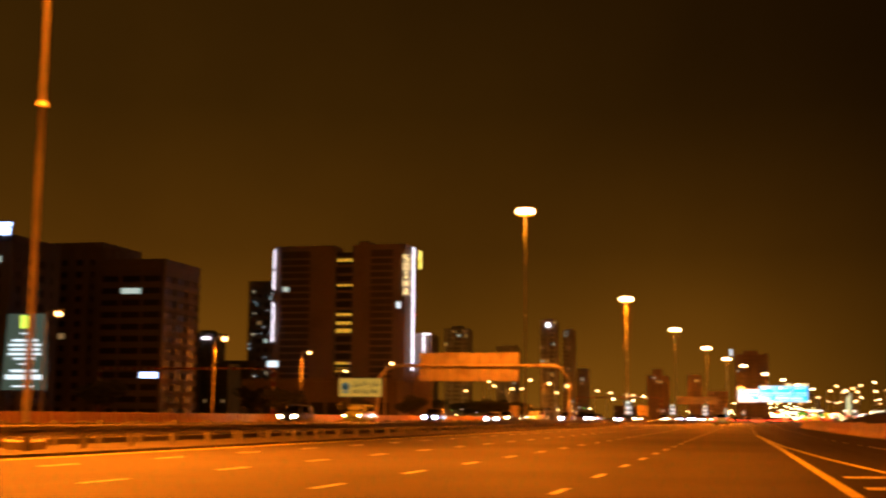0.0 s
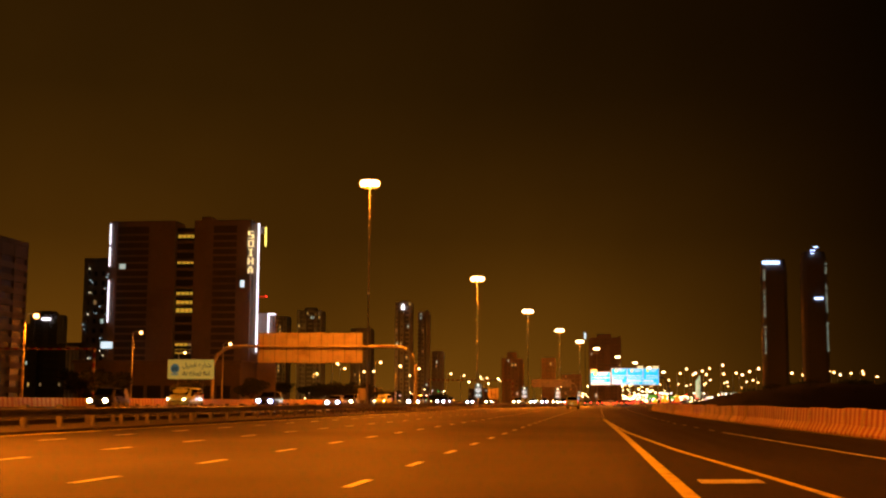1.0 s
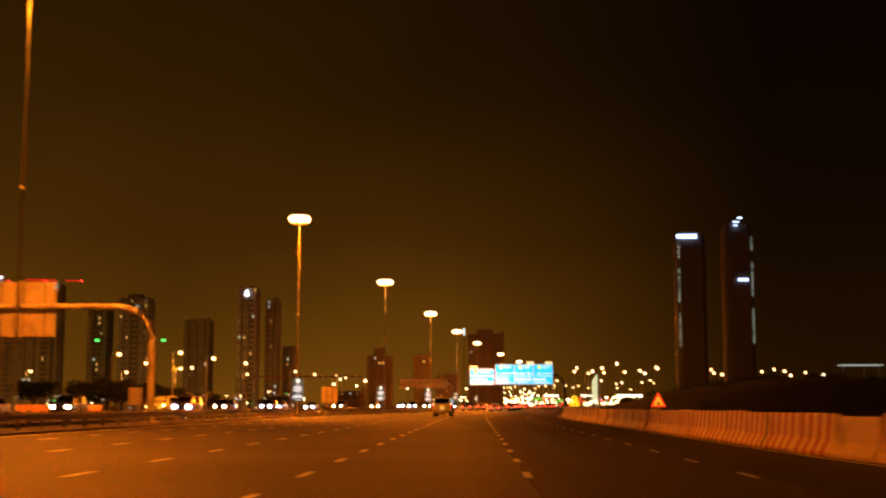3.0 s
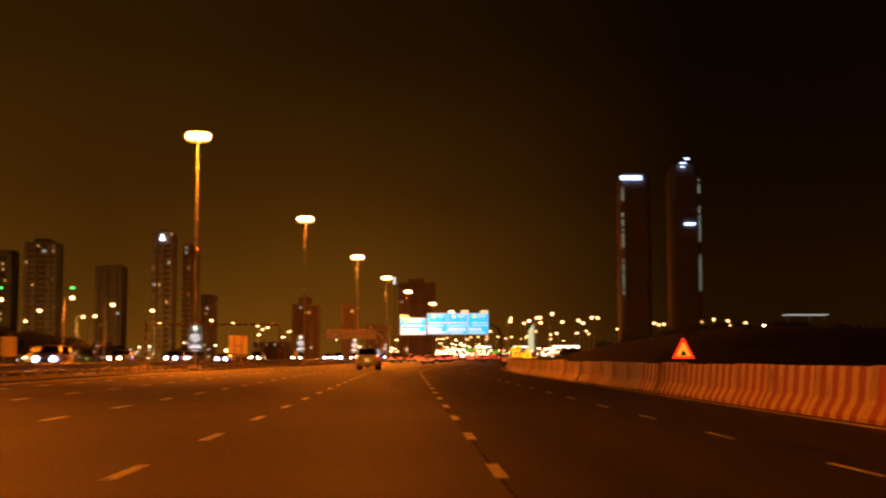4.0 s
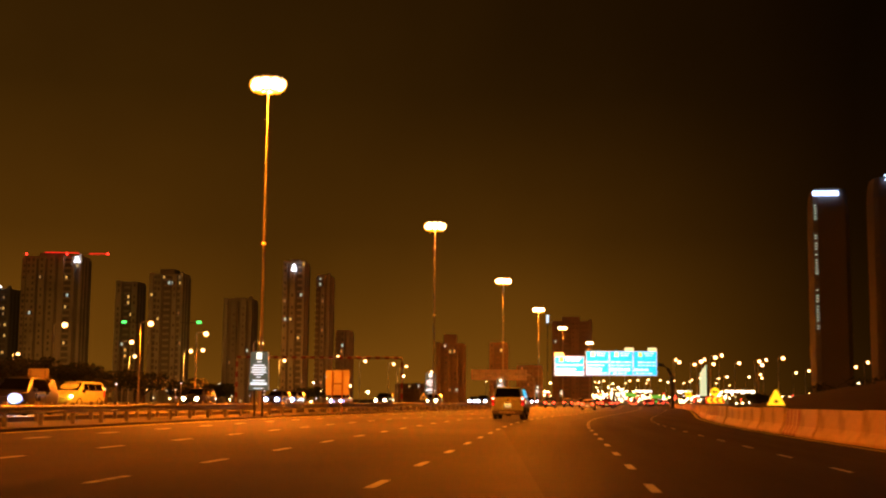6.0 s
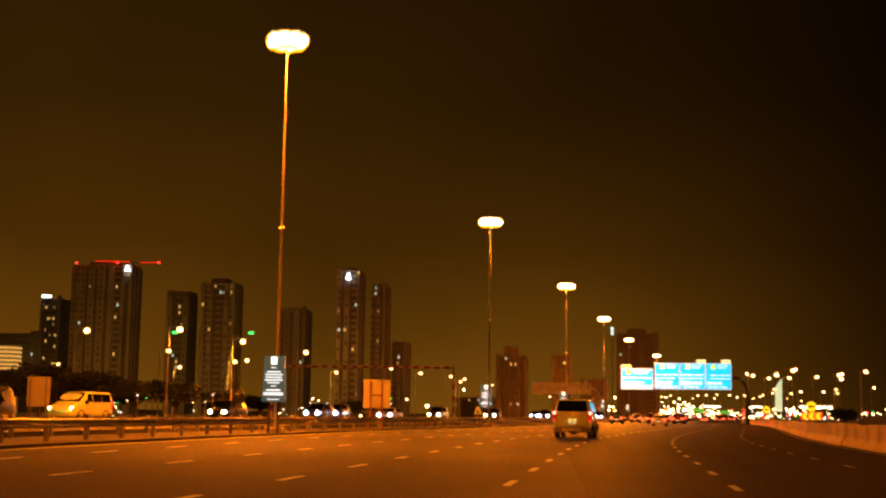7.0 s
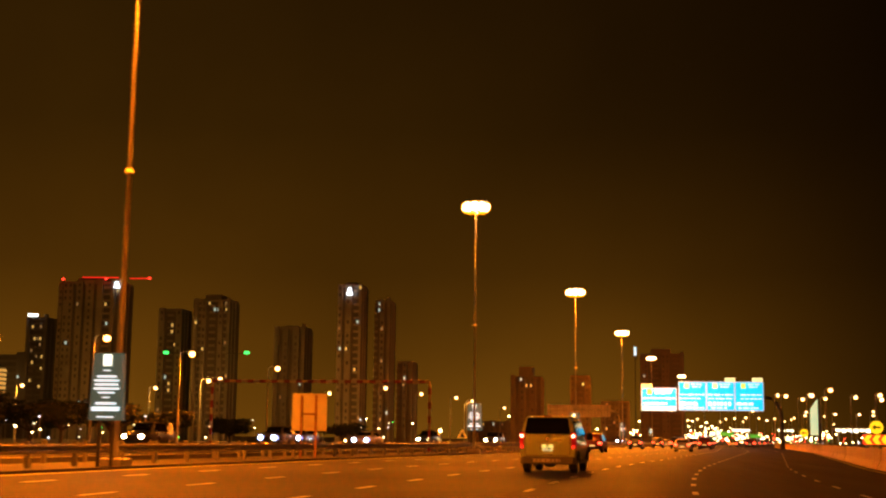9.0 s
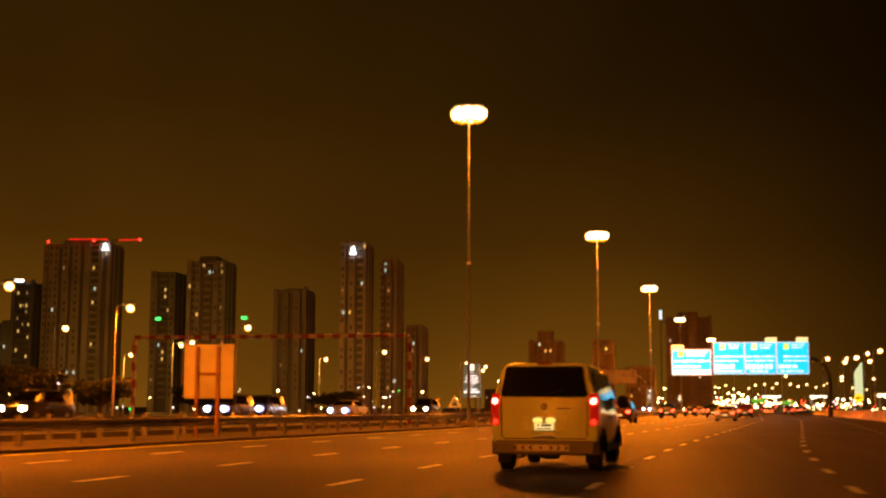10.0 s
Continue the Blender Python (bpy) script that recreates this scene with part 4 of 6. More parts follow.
triangle_sign((-14.2, 256.0, 1.05), 0.78, SIGN_BACK, REFLECT_DIM, "dull yellow triangular warning sign behind the median guard rail", 1.1)


def arrow_sign(at, z, r, board, label):
    t = thing("arrow_sign", label, "road sign", at)
    part("post", Shape().tube([(0, 0.06, -0.06), (0, 0.06, z)], 0.04, 8), GALV, t)
    part("disc", Shape().disc((0, 0.0, z), 1, r, r, 0.03, 24), REFLECT_Y, t, "bright yellow disc")
    k = r / 0.42
    part("arrow", Shape().slab([(-0.27 * k, z), (-0.07 * k, z + 0.17 * k), (-0.07 * k, z + 0.06 * k), (0.25 * k, z + 0.06 * k), (0.25 * k, z - 0.06 * k), (-0.07 * k, z - 0.06 * k), (-0.07 * k, z - 0.17 * k)], -0.02, -0.005), BLACK_SHEET, t, "black arrow")
    if board:
        b = part("chevron_board", Shape().box(-0.74, 0.74, -0.01, 0.03, z - 0.93, z - 0.40, 0.01), REFLECT_R, t, "red and yellow chevron board")
        for x in (-0.70, -0.24, 0.22):
            part("chevron", Shape().slab([(x, z - 0.665), (x + 0.18, z - 0.42), (x + 0.46, z - 0.42), (x + 0.28, z - 0.665), (x + 0.46, z - 0.91), (x + 0.18, z - 0.91)], -0.03, -0.014), REFLECT_Y, b)
    return t


arrow_sign((12.3, 232.0, 0), 2.0, 0.36, True, "round yellow arrow sign over a chevron board behind the barrier")
arrow_sign((20.9, 340.0, 0), 2.45, 0.55, False, "round yellow arrow sign on a post behind the barrier")

monument = thing("lit_monument", "tall slanted monument with a pale green lit face, on short legs", "monument", (33.4, 430.0, 0))
monument.scale = (0.75, 1, 1)
part("blade", Shape().rings([[(-1.05, -0.5, 2.7), (0.9, -0.5, 2.7), (0.9, 0.3, 2.7), (-1.05, 0.3, 2.7)], [(-0.98, -0.5, 8.0), (0.9, -0.5, 8.0), (0.9, 0.3, 8.0), (-0.98, 0.3, 8.0)], [(0.55, -0.45, 9.7), (0.9, -0.45, 10.0), (0.9, 0.3, 10.0), (0.55, 0.3, 9.7)]]), emitting("green_lit_face", (0.72, 0.95, 0.52), 0.45), monument, "pale green lit face")
# the flank's shade is painted with the dark recess colour
part("spine", Shape().rings([[(0.91, -0.4, 1.2), (2.0, 0.2, 1.2), (2.0, 0.9, 1.2), (0.91, 0.3, 1.2)], [(0.91, -0.4, 7.0), (1.5, 0.0, 7.0), (1.5, 0.6, 7.0), (0.91, 0.3, 7.0)], [(0.91, -0.35, 9.8), (1.05, -0.3, 9.8), (1.05, 0.3, 9.8), (0.91, 0.3, 9.8)]]), RECESS, monument, "flank coloured dark to stand for shade")
for x in (-0.7, 0.0, 0.6, 1.5):
    part("leg", Shape().tube([(x, 0, -0.1), (x, 0, 2.72 if x < 1 else 1.25)], 0.12, 8), GALV, monument)


def lit_canopy(at, w, label):
    c = thing("filling_station_canopy", label, "canopy", at, group="lit canopies at the interchange")
    part("roof", Shape().box(-w / 2, w / 2, 0, 5.0, 5.6, 6.3, 0.08), SIGN_BACK, c)
    for k in range(max(3, int(w / 1.5))):
        x = -w / 2 + 0.75 + k * (w - 1.5) / (max(3, int(w / 1.5)) - 1)
        part("ceiling_light", Shape().box(x - 0.5, x + 0.5, -0.25, 0.0, 5.35 - 0.25 * (k % 2), 5.85, 0.05), CANOPY_LIGHT, c, "glaring pale light")
    for x in (-w * 0.38, w * 0.38):
        part("column", Shape().box(x - 0.2, x + 0.2, 2.2, 2.6, -0.1, 5.6, 0.04), WALL_B, c)


CANOPY_LIGHT = emitting("canopy_light", (1.0, 0.88, 0.55), 4.0)
lit_canopy((37.0, 700.0, 0.3), 7.5, "lit filling station canopy far beyond the interchange")
lit_canopy((54.0, 690.0, 0.3), 6.5, "lit filling station canopy far beyond the interchange")
lit_canopy((51.6, 500.0, -1.2), 9.0, "long lit canopy behind the barrier and the arrow sign")
for x, y, z in ((25.5, 600.0, 3.1), (38.0, 640.0, 2.6)):
    g = thing("direction_sign", "distant green direction sign on two posts", "road sign", (x, y, 0))
    # the panel's glow is added for headlight it reflects
    part("panel", Shape().box(-2.1, 2.1, 0, 0.1, z, z + 1.3, 0.03), emitting("green_sign_glow", (0.10, 0.42, 0.03), 0.55), g, "green reflective panel with added glow")
    for dx in (-1.4, 1.4):
        part("post", Shape().box(dx - 0.07, dx + 0.07, 0.1, 0.22, -0.1, z + 1.2), GALV, g)

# small lights of the town behind the opposite carriageway
specks = {"pale": Shape(), "yellow": Shape(), "green": Shape(), "orange": Shape()}
stems = Shape()
for k in range(85):
    y = rng.uniform(225, 430)
    x = rng.uniform(-0.46, -0.12) * (y - 150) - 12
    if x > -42 + bend(y):
        continue
    z, q0 = rng.uniform(0.6, 3.6) * (0.6 + (y - 225) / 240), rng.uniform(0.05, 0.11) * (0.6 + (y - 225) / 200)
    hue = rng.choice(("pale",) * 4 + ("yellow",) * 4 + ("green",) + ("orange",) * 3)
    specks[hue].disc((x, y, z), 1, q0, q0, 0.08, 8)
    stems.tube([(x, y + 0.1, -0.1), (x, y + 0.1, z)], 0.04, 4)
town = structure("town_lights", specks["pale"], LED_W, "many small pale lights of the town beside the side street", "street lights", kind="stuff")
for hue, lit_by in (("yellow", SIGN_CREAM), ("green", LED_GREEN), ("orange", LUM_FAR)):
    tagged(part(hue + "_light", specks[hue], lit_by, town), kind="stuff")
tagged(part("light_stem", stems, POLE_M, town), kind="stuff")

# ---- buildings ----
def facade(name, x0, x1, y, depth, height, floors, bays, wall, label, lit=(), group="", piers=0.5, slabs=0.5, crown=0.0, turn=0.0):
    """A block with a dark glazed core behind proud floor bands and piers; lit panes are set between them. lit: (bay, floor, material)."""
    cx, w = (x0 + x1) / 2, x1 - x0
    b = thing(name, label, "building", (cx, y, -0.06), turn, group)
    fh, bw = height / floors, w / bays
    part("glazed_core", Shape().box(-w / 2 + 0.3, w / 2 - 0.3, 0.35, depth - 0.35, 0, height - 0.3), GLASS_D, b, "dark window glass")
    band = mesh_of("floor_band", Shape().box(-w / 2, w / 2, 0.0, depth, 0, fh * slabs), wall)
    for i in range(floors + 1):
        share("floor_band", band, b, (0, 0, min(height - fh * slabs, fh * i)))
    pier = mesh_of("pier", Shape().box(0, bw * piers, -0.06, 0.5, 0, height), wall)
    for i in range(bays + 1):
        share("pier", pier, b, (max(-w / 2, min(w / 2 - bw * piers, -w / 2 + bw * (i - piers / 2))), 0, 0))
    rib_ = mesh_of("side_pier", Shape().box(-0.3, 0.3, 0, bw * piers, 0, height), wall)
    nd = max(2, int(depth / bw))
    for i in range(nd + 1):
        a = max(0, min(depth - bw * piers, depth * i / nd - bw * piers / 2))
        for sx in (-1, 1):
            share("side_pier", rib_, b, (sx * (w / 2 - 0.25), a, 0))
    part("roof", Shape().box(-w / 2 - 0.08, w / 2 + 0.08, -0.08, depth + 0.08, height, height + max(0.35, fh * 0.4), 0.05), wall, b)
    if crown:
        part("plant_room", Shape().box(-w * 0.28, w * 0.22, depth * 0.2, depth * 0.8, height + 0.3, height + crown, 0.1), wall, b)
    for bay, fl, material in lit:
        a = -w / 2 + bw * (bay + piers / 2) + 0.05
        part("lit_window", Shape().box(a, a + bw * (1 - piers) - 0.1, 0.30, 0.34, fh * (fl + slabs) + 0.04, fh * (fl + 1) - 0.04), material, b, "lit window pane")
    return b


# hotel slab with recessed window column, light strips and an upright row of lit letters
hotel = thing("hotel", "dark brown hotel slab with white light strips and lit upright sign", "building", (-69.5, 214.0, 0.1))
part("wall", Shape().box(-12.2, -1.75, 0, 5, 0, 31.6, 0.08), WALL_H, hotel)
part("wall", Shape().box(1.55, 11.7, 0, 5, 0, 31.6, 0.08), WALL_H, hotel)
part("wall", Shape().box(-1.75, 1.55, 1.0, 4.5, 0, 30.4), GLASS_D, hotel, "dark recessed window column")
part("parapet", Shape().box(2.6, 4.4, 0.6, 4.4, 31.6, 32.3, 0.05), WALL_H, hotel)
for i in range(18):
    z = 3.0 + 1.56 * i
    part("spandrel", Shape().box(-1.7, 1.5, 0.55, 1.0, z - 0.28, z + 0.2, 0.03), WALL_H, hotel)
ZONE = surface("dark_zone_glass", (0.05, 0.045, 0.04), 0.4, spread=0.5, fine=0.5, coarse=0.3)
WIN_AMBER = emitting("amber_lit_window", (1.0, 0.60, 0.05), 0.30)
for z in (29.0, 24.5, 18.9, 17.4, 16.1, 10.4, 9.1):
    for i in range(4):
        a = -1.6 + 0.79 * i
        part("lit_window", Shape().box(a, a + 0.66, 0.92, 0.985, z - 0.30, z + 0.42), WIN_AMBER if i != 3 or z > 12 else WIN_DIM, hotel, "warm lit window pane")
for a, b in ((-12.0, -6.5), (5.0, 9.1)):
    part("glazed_zone", Shape().box(a, b, -0.04, 0.05, 2.5, 30.6), ZONE, hotel, "dark glazed wall")
    for i in range(22):
        z = 3.4 + 1.22 * i
        part("floor_line", Shape().box(a, b, -0.09, -0.035, z, z + 0.34), WALL_H, hotel)
part("lit_window", Shape().box(-11.6, -10.5, -0.06, -0.035, 23.2, 24.2), WIN_COOL, hotel, "turquoise lit window pane")
part("lit_window", Shape().box(9.9, 10.6, -0.06, -0.035, 20.0, 21.2), SIGN_WHITE, hotel, "white lit window pane")
for z0, z1 in ((27.5, 31.1), (23.7, 27.1), (14.1, 21.3)):
    part("light_strip", Shape().box(-13.43, -13.29, -0.3, 0.0, z0, z1, 0.05), LED_W, hotel, "glowing white light strip")
part("strip_fin", Shape().box(-13.5, -12.2, 0.0, 0.5, 0, 31.6), WALL_D, hotel)
part("sign_fin", Shape().box(11.7, 12.95, 0.3, 1.0, 0, 31.0, 0.05), WALL_H, hotel)
part("light_strip", Shape().box(12.88, 13.02, -0.35, 0.25, 9.0, 30.9, 0.05), LED_W, hotel, "tall glowing white light strip")
part("light_strip", Shape().box(14.03, 14.17, 0.0, 0.4, 27.0, 30.3, 0.05), LED_Y, hotel, "glowing yellow light strip")
part("strip_bracket", Shape().box(13.0, 14.0, 0.1, 0.35, 29.2, 30.4, 0.03), WALL_D, hotel)
part("light_strip", Shape().box(14.83, 14.97, 0.0, 0.4, 9.5, 15.6, 0.05), LED_W, hotel, "glowing white light strip")
part("light_strip", Shape().box(15.05, 16.1, 0.0, 0.4, 15.3, 15.55, 0.05), LED_W, hotel, "glowing white light strip")
part("strip_wall", Shape().box(13.0, 16.2, 0.45, 1.2, 0, 15.6, 0.05), WALL_D, hotel)
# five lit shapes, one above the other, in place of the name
GLYPHS = [[(0, 0.9, 0.9, 1.0), (0, 0.25, 0.5, 1.0), (0, 0.9, 0.45, 0.57), (0.65, 0.9, 0.0, 0.5), (0, 0.9, 0, 0.1)],
          [(0, 0.22, 0, 1), (0.68, 0.9, 0, 1), (0.2, 0.7, 0, 0.12), (0.2, 0.7, 0.88, 1)],
          [(0.33, 0.57, 0, 1), (0.1, 0.8, 0.88, 1), (0.1, 0.8, 0, 0.12)],
          [(0, 0.24, 0, 1), (0.66, 0.9, 0, 1), (0.2, 0.7, 0.42, 0.58)],
          [(0.05, 0.27, 0, 0.7), (0.63, 0.85, 0, 0.7), (0.2, 0.7, 0.66, 1.0), (0.2, 0.7, 0.28, 0.4)]]
for k, strokes in enumerate(GLYPHS):
    g = Shape()
    for a, b, c, d in strokes:
        g.box(11.15 + 1.1 * a, 11.15 + 1.1 * b, -0.28, -0.1, 28.35 - 1.5 * k + 1.2 * c, 28.35 - 1.5 * k + 1.2 * d)
    part("sign_shape", g, SIGN_NAME, hotel, "glowing cream sign shape")
part("podium", Shape().box(-15.0, 13.0, -9.5, -0.2, 0, 6.9, 0.1), WALL_H, hotel)
part("podium_roof", Shape().box(-15.3, 13.3, -9.8, -0.1, 6.9, 7.3, 0.05), WALL_H, hotel)
for i in range(9):
    part("podium_window", Shape().box(-14 + 2.9 * i, -11.7 + 2.9 * i, -9.56, -9.45, 1.0, 3.2), GLASS_D, hotel)
part("lit_sign", Shape().box(-10.4, -8.5, -9.9, -9.6, 9.2, 10.3, 0.05), SIGN_WHITE, hotel, "small white lit box sign")
part("lit_sign_post", Shape().box(-9.6, -9.3, -9.8, -9.6, 7.3, 9.2), WALL_D, hotel)

scaff = facade("tower_under_construction", -95.9, -88.4, 234.0, 9.0, 27.0, 15, 5, WALL_D, "dark unfinished tower with small white work lights", lit=[(2, 8, WIN_COOL), (1, 10, WIN_DIM)])
r_ = random.Random(21)
for i in range(26):
    part("work_light", Shape().disc((r_.uniform(-3.5, 3.5), -0.4, r_.uniform(8, 27)), 1, 0.09, 0.09, 0.08, 8), SIGN_WHITE if i % 3 else SIGN_CREAM, scaff, "small white work light")
for i in range(9):
    part("work_light", Shape().disc((1.0 + 0.25 * i, -0.6, 24.0 + 0.72 * i * 0.8), 1, 0.11, 0.11, 0.1, 8), SIGN_WHITE, scaff, "small white work light")
part("boom", Shape().tube([(0.8, -0.4, 23.0), (3.2, -0.4, 30.0)], 0.12, 6), DARKSTEEL, scaff)
facade("office_block", -117.0, -105.5, 192.0, 14.0, 29.3, 14, 4, WALL_H, "dark office block with few lit windows", lit=[(1, 6, WIN_DIM)], crown=1.2)
facade("office_block", -105.0, -93.0, 190.0, 14.0, 26.0, 13, 3, WALL_H, "dark office block with long dark ribbon windows", lit=[(2, 3, LED_BLUE), (1, 10, WIN_COOL)], piers=0.06, slabs=0.5)
left_block = facade("office_block", -125.0, -107.5, 168.0, 14.0, 27.2, 12, 5, WALL_D, "dark office block with a lit blue-white roof sign", lit=[(4, 10, WIN_COOL)])
for i, (a, b, z0, z1) in enumerate(((3.4, 6.2, 28.7, 30.2), (5.5, 8.4, 28.0, 29.1), (6.2, 8.6, 29.3, 29.9))):
    part("roof_sign", Shape().box(a, b, -0.4, -0.15, z0, z1, 0.04), LED_BLUE, left_block, "glowing blue-white sign shape")
part("roof_sign_frame", Shape().box(3.0, 8.7, -0.15, 0.05, 27.0, 30.2), DARKSTEEL, left_block)

# skyline of residential towers behind the side street
def tower(name, x0, x1, y, depth, height, floors, strips, wall, label, lit=(), crown=0.0, seed=0):
    """A slab of upright strips, west to east: (share of the width, kind); 'w' wall with windows, 'p' plain pier, 's' deep dark shaft, 'b' bay of balconies. lit: (strip, floor, material)."""
    cx, w = (x0 + x1) / 2, x1 - x0
    t = thing(name, label, "building", (cx, y, -0.06))
    r = random.Random(seed)
    fh = height / floors
    total = sum(q for q, _ in strips)
    # shade behind the proud strips is painted by the core's darker colour
    part("core", Shape().box(-w / 2 + 0.05, w / 2 - 0.05, 0.75, depth, 0, height - 0.4), RECESS, t, "recessed wall with its shade put into the colour")
    a, spans = -w / 2, []
    for q, kind in strips:
        b = a + w * q / total
        spans.append((a, b))
        if kind in "wp":
            top = height + (0.5 if kind == "p" else 0.0) + r.uniform(-0.3, 0.5)
            part("wall", Shape().box(a, b, 0, 0.75, 0, top, 0.04), wall, t)
        if kind == "w":
            n = max(1, int((b - a) / 1.1))
            pane = mesh_of("window_pane", Shape().box(-0.24, 0.24, -0.03, 0.04, 0.0, fh * 0.5), CURTAIN)
            for i in range(n):
                for f in range(2, floors):
                    if r.random() < 0.8:
                        share("window_pane", pane, t, (a + (b - a) * (i + 0.5) / n, 0, fh * f + 0.3 * fh))
        if kind == "b":
            slab = mesh_of("balcony", Shape().box(a + 0.04, b - 0.04, 0.2, 0.75, 0, fh * 0.32), wall)
            for f in range(2, floors):
                share("balcony", slab, t, (0, 0, fh * f))
        a = b
    for i in range(max(2, int(depth / 2.2))):
        d = 1.7 + i * 2.2
        if d < depth - 1:
            part("side_fin", Shape().box(w / 2 - 0.3, w / 2 + 0.12, d, d + 0.7, 0, height - 0.2), wall, t)
    part("roof", Shape().box(-w / 2 + 0.2, w / 2 - 0.2, 0.4, depth - 0.2, height - 0.4, height + 0.25, 0.05), wall, t)
    if crown:
        part("plant_room", Shape().box(-w * 0.25, w * 0.2, 1.5, depth * 0.8, height + 0.2, height + crown, 0.1), wall, t)
    for k, f, material in lit:
        a, b = spans[k]
        m = a + (b - a) * r.choice((0.3, 0.5, 0.7))
        back_ = 0.72 if strips[k][1] in "sb" else -0.04
        part("lit_window", Shape().box(max(a, m - 0.22), min(b, m + 0.22), back_ - 0.02, back_ + 0.02, fh * f + 0.38 * fh, fh * f + 0.85 * fh), material, t, "lit window pane")
    return t


def some_lit(seed, strips, floors, count, low=2):
    r = random.Random(seed)
    return [(r.randrange(len(strips)), r.randrange(low, floors), r.choice((WIN_DIM, WIN_DIM, WIN_WARM, WIN_COOL, WIN_WARM))) for _ in range(max(2, int(count * 0.7)))]


S_RED = [(3.6, "w"), (0.8, "s"), (1.6, "w"), (0.7, "s"), (2.0, "w"), (0.8, "s"), (1.4, "p"), (2.0, "b"), (0.8, "p"), (1.2, "s"), (0.7, "p")]
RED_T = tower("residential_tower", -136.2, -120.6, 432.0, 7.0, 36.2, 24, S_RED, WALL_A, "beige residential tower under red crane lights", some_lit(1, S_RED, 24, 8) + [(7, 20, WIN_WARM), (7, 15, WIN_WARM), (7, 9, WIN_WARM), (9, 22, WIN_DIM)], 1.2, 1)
part("roof_logo", Shape().slab([(6.0, 34.8), (7.4, 34.8), (7.4, 35.15), (7.1, 35.15), (7.1, 36.2), (6.3, 36.2), (6.3, 35.15), (6.0, 35.15)], -0.45, -0.15), emitting("white_logo", (0.85, 0.9, 1.0), 2.6), RED_T, "glowing white roof sign")
for x in (-6.4, 4.2, 14.8):
    part("warning_light", Shape().disc((x, -1.0, 36.85), 1, 0.24, 0.24, 0.4, 12), LED_RED, RED_T, "red aviation warning light")
part("crane_jib", Shape().tube([(-1.6, -0.8, 37.25), (7.4, -0.8, 37.05)], 0.12, 6).tube([(10.0, -0.8, 36.85), (14.6, -0.8, 36.85)], 0.11, 6), LED_REDLINE, RED_T, "red-lit crane jib")
part("crane_mast", Shape().tube([(-6.4, -0.6, -0.1), (-6.4, -0.6, 36.8)], 0.08, 6).tube([(4.2, 1.0, 36.0), (4.2, -0.6, 37.0)], 0.10, 6).tube([(7.2, -0.6, 35.6), (7.2, -0.6, 36.85), (14.8, -0.6, 36.85)], 0.08, 6), DARKSTEEL, RED_T)
S_TWO = [(1.2, "w"), (0.5, "s"), (1.2, "b"), (0.5, "s"), (1.2, "w")]
tower("residential_tower", -113.3, -107.6, 437.0, 7.0, 30.2, 20, S_TWO, WALL_B, "grey residential tower with a few lit windows", [(2, 17, WIN_WARM), (2, 16, WIN_WARM), (3, 14, WIN_WARM), (1, 9, WIN_COOL)] + some_lit(2, S_TWO, 20, 5), 0.0, 2)
S_GT = [(0.9, "p"), (0.8, "b"), (1.0, "w"), (0.6, "s"), (1.4, "b"), (0.5, "s"), (1.0, "w"), (0.8, "b"), (0.6, "p")]
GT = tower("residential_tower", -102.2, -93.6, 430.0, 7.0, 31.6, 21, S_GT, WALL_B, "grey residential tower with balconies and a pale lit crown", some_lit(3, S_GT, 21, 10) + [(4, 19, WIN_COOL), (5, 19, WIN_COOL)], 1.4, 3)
for x, h in ((-10.0, 19.6), (9.0, 19.6)):
    part("green_sign", Shape().box(x - 0.55, x + 0.55, -1.2, -0.8, h - 0.3, h + 0.3, 0.05), LED_GREEN, GT, "glowing green sign")
part("sign_arm", Shape().box(4.2, 8.6, -0.9, -0.75, 19.4, 19.55).box(-9.6, -4.2, -0.9, -0.75, 19.4, 19.55), DARKSTEEL, GT)
S_DT = [(1.0, "p"), (0.9, "s"), (1.3, "w"), (0.9, "s"), (1.5, "w"), (0.6, "s"), (0.7, "p")]
tower("residential_tower", -84.2, -77.0, 434.0, 7.0, 25.6, 17, S_DT, WALL_D, "dark residential tower with deep upright shafts", some_lit(4, S_DT, 17, 3), 0.6, 4)
S_LT = [(1.0, "w"), (0.7, "s"), (1.3, "w"), (0.5, "s"), (1.2, "b"), (0.6, "p")]
LT = tower("residential_tower", -67.0, -61.7, 424.0, 7.0, 34.0, 23, S_LT, WALL_A, "beige residential tower with a glowing white roof sign", some_lit(5, S_LT, 23, 8) + [(2, 13, WIN_WARM), (4, 17, WIN_COOL)], 0.8, 5)
part("roof_logo", Shape().slab([(-0.55, 31.8), (0.65, 31.8), (0.65, 32.3), (0.4, 32.4), (0.4, 33.1), (0.2, 33.4), (-0.1, 33.4), (-0.3, 33.1), (-0.3, 32.4), (-0.55, 32.3)], -0.45, -0.15), emitting("white_logo_tall", (0.85, 0.9, 1.0), 2.6), LT, "glowing white roof sign")
S_W = [(0.8, "b"), (0.5, "s"), (1.0, "w"), (0.5, "s"), (0.7, "p")]
tower("residential_tower", -60.2, -56.6, 430.0, 7.0, 31.2, 22, S_W, WALL_B, "slim grey residential tower beside the tower with the white sign", some_lit(6, S_W, 22, 8) + [(1, 21, WIN_COOL)], 0.0, 6)
tower("residential_block", -56.2, -52.5, 436.0, 7.0, 18.0, 12, S_W, WALL_D, "dark lower block beside the residential towers", some_lit(16, S_W, 12, 3), 0.0, 7)
S_CT = [(0.7, "p"), (1.4, "b"), (0.4, "s"), (1.4, "b"), (0.7, "p")]
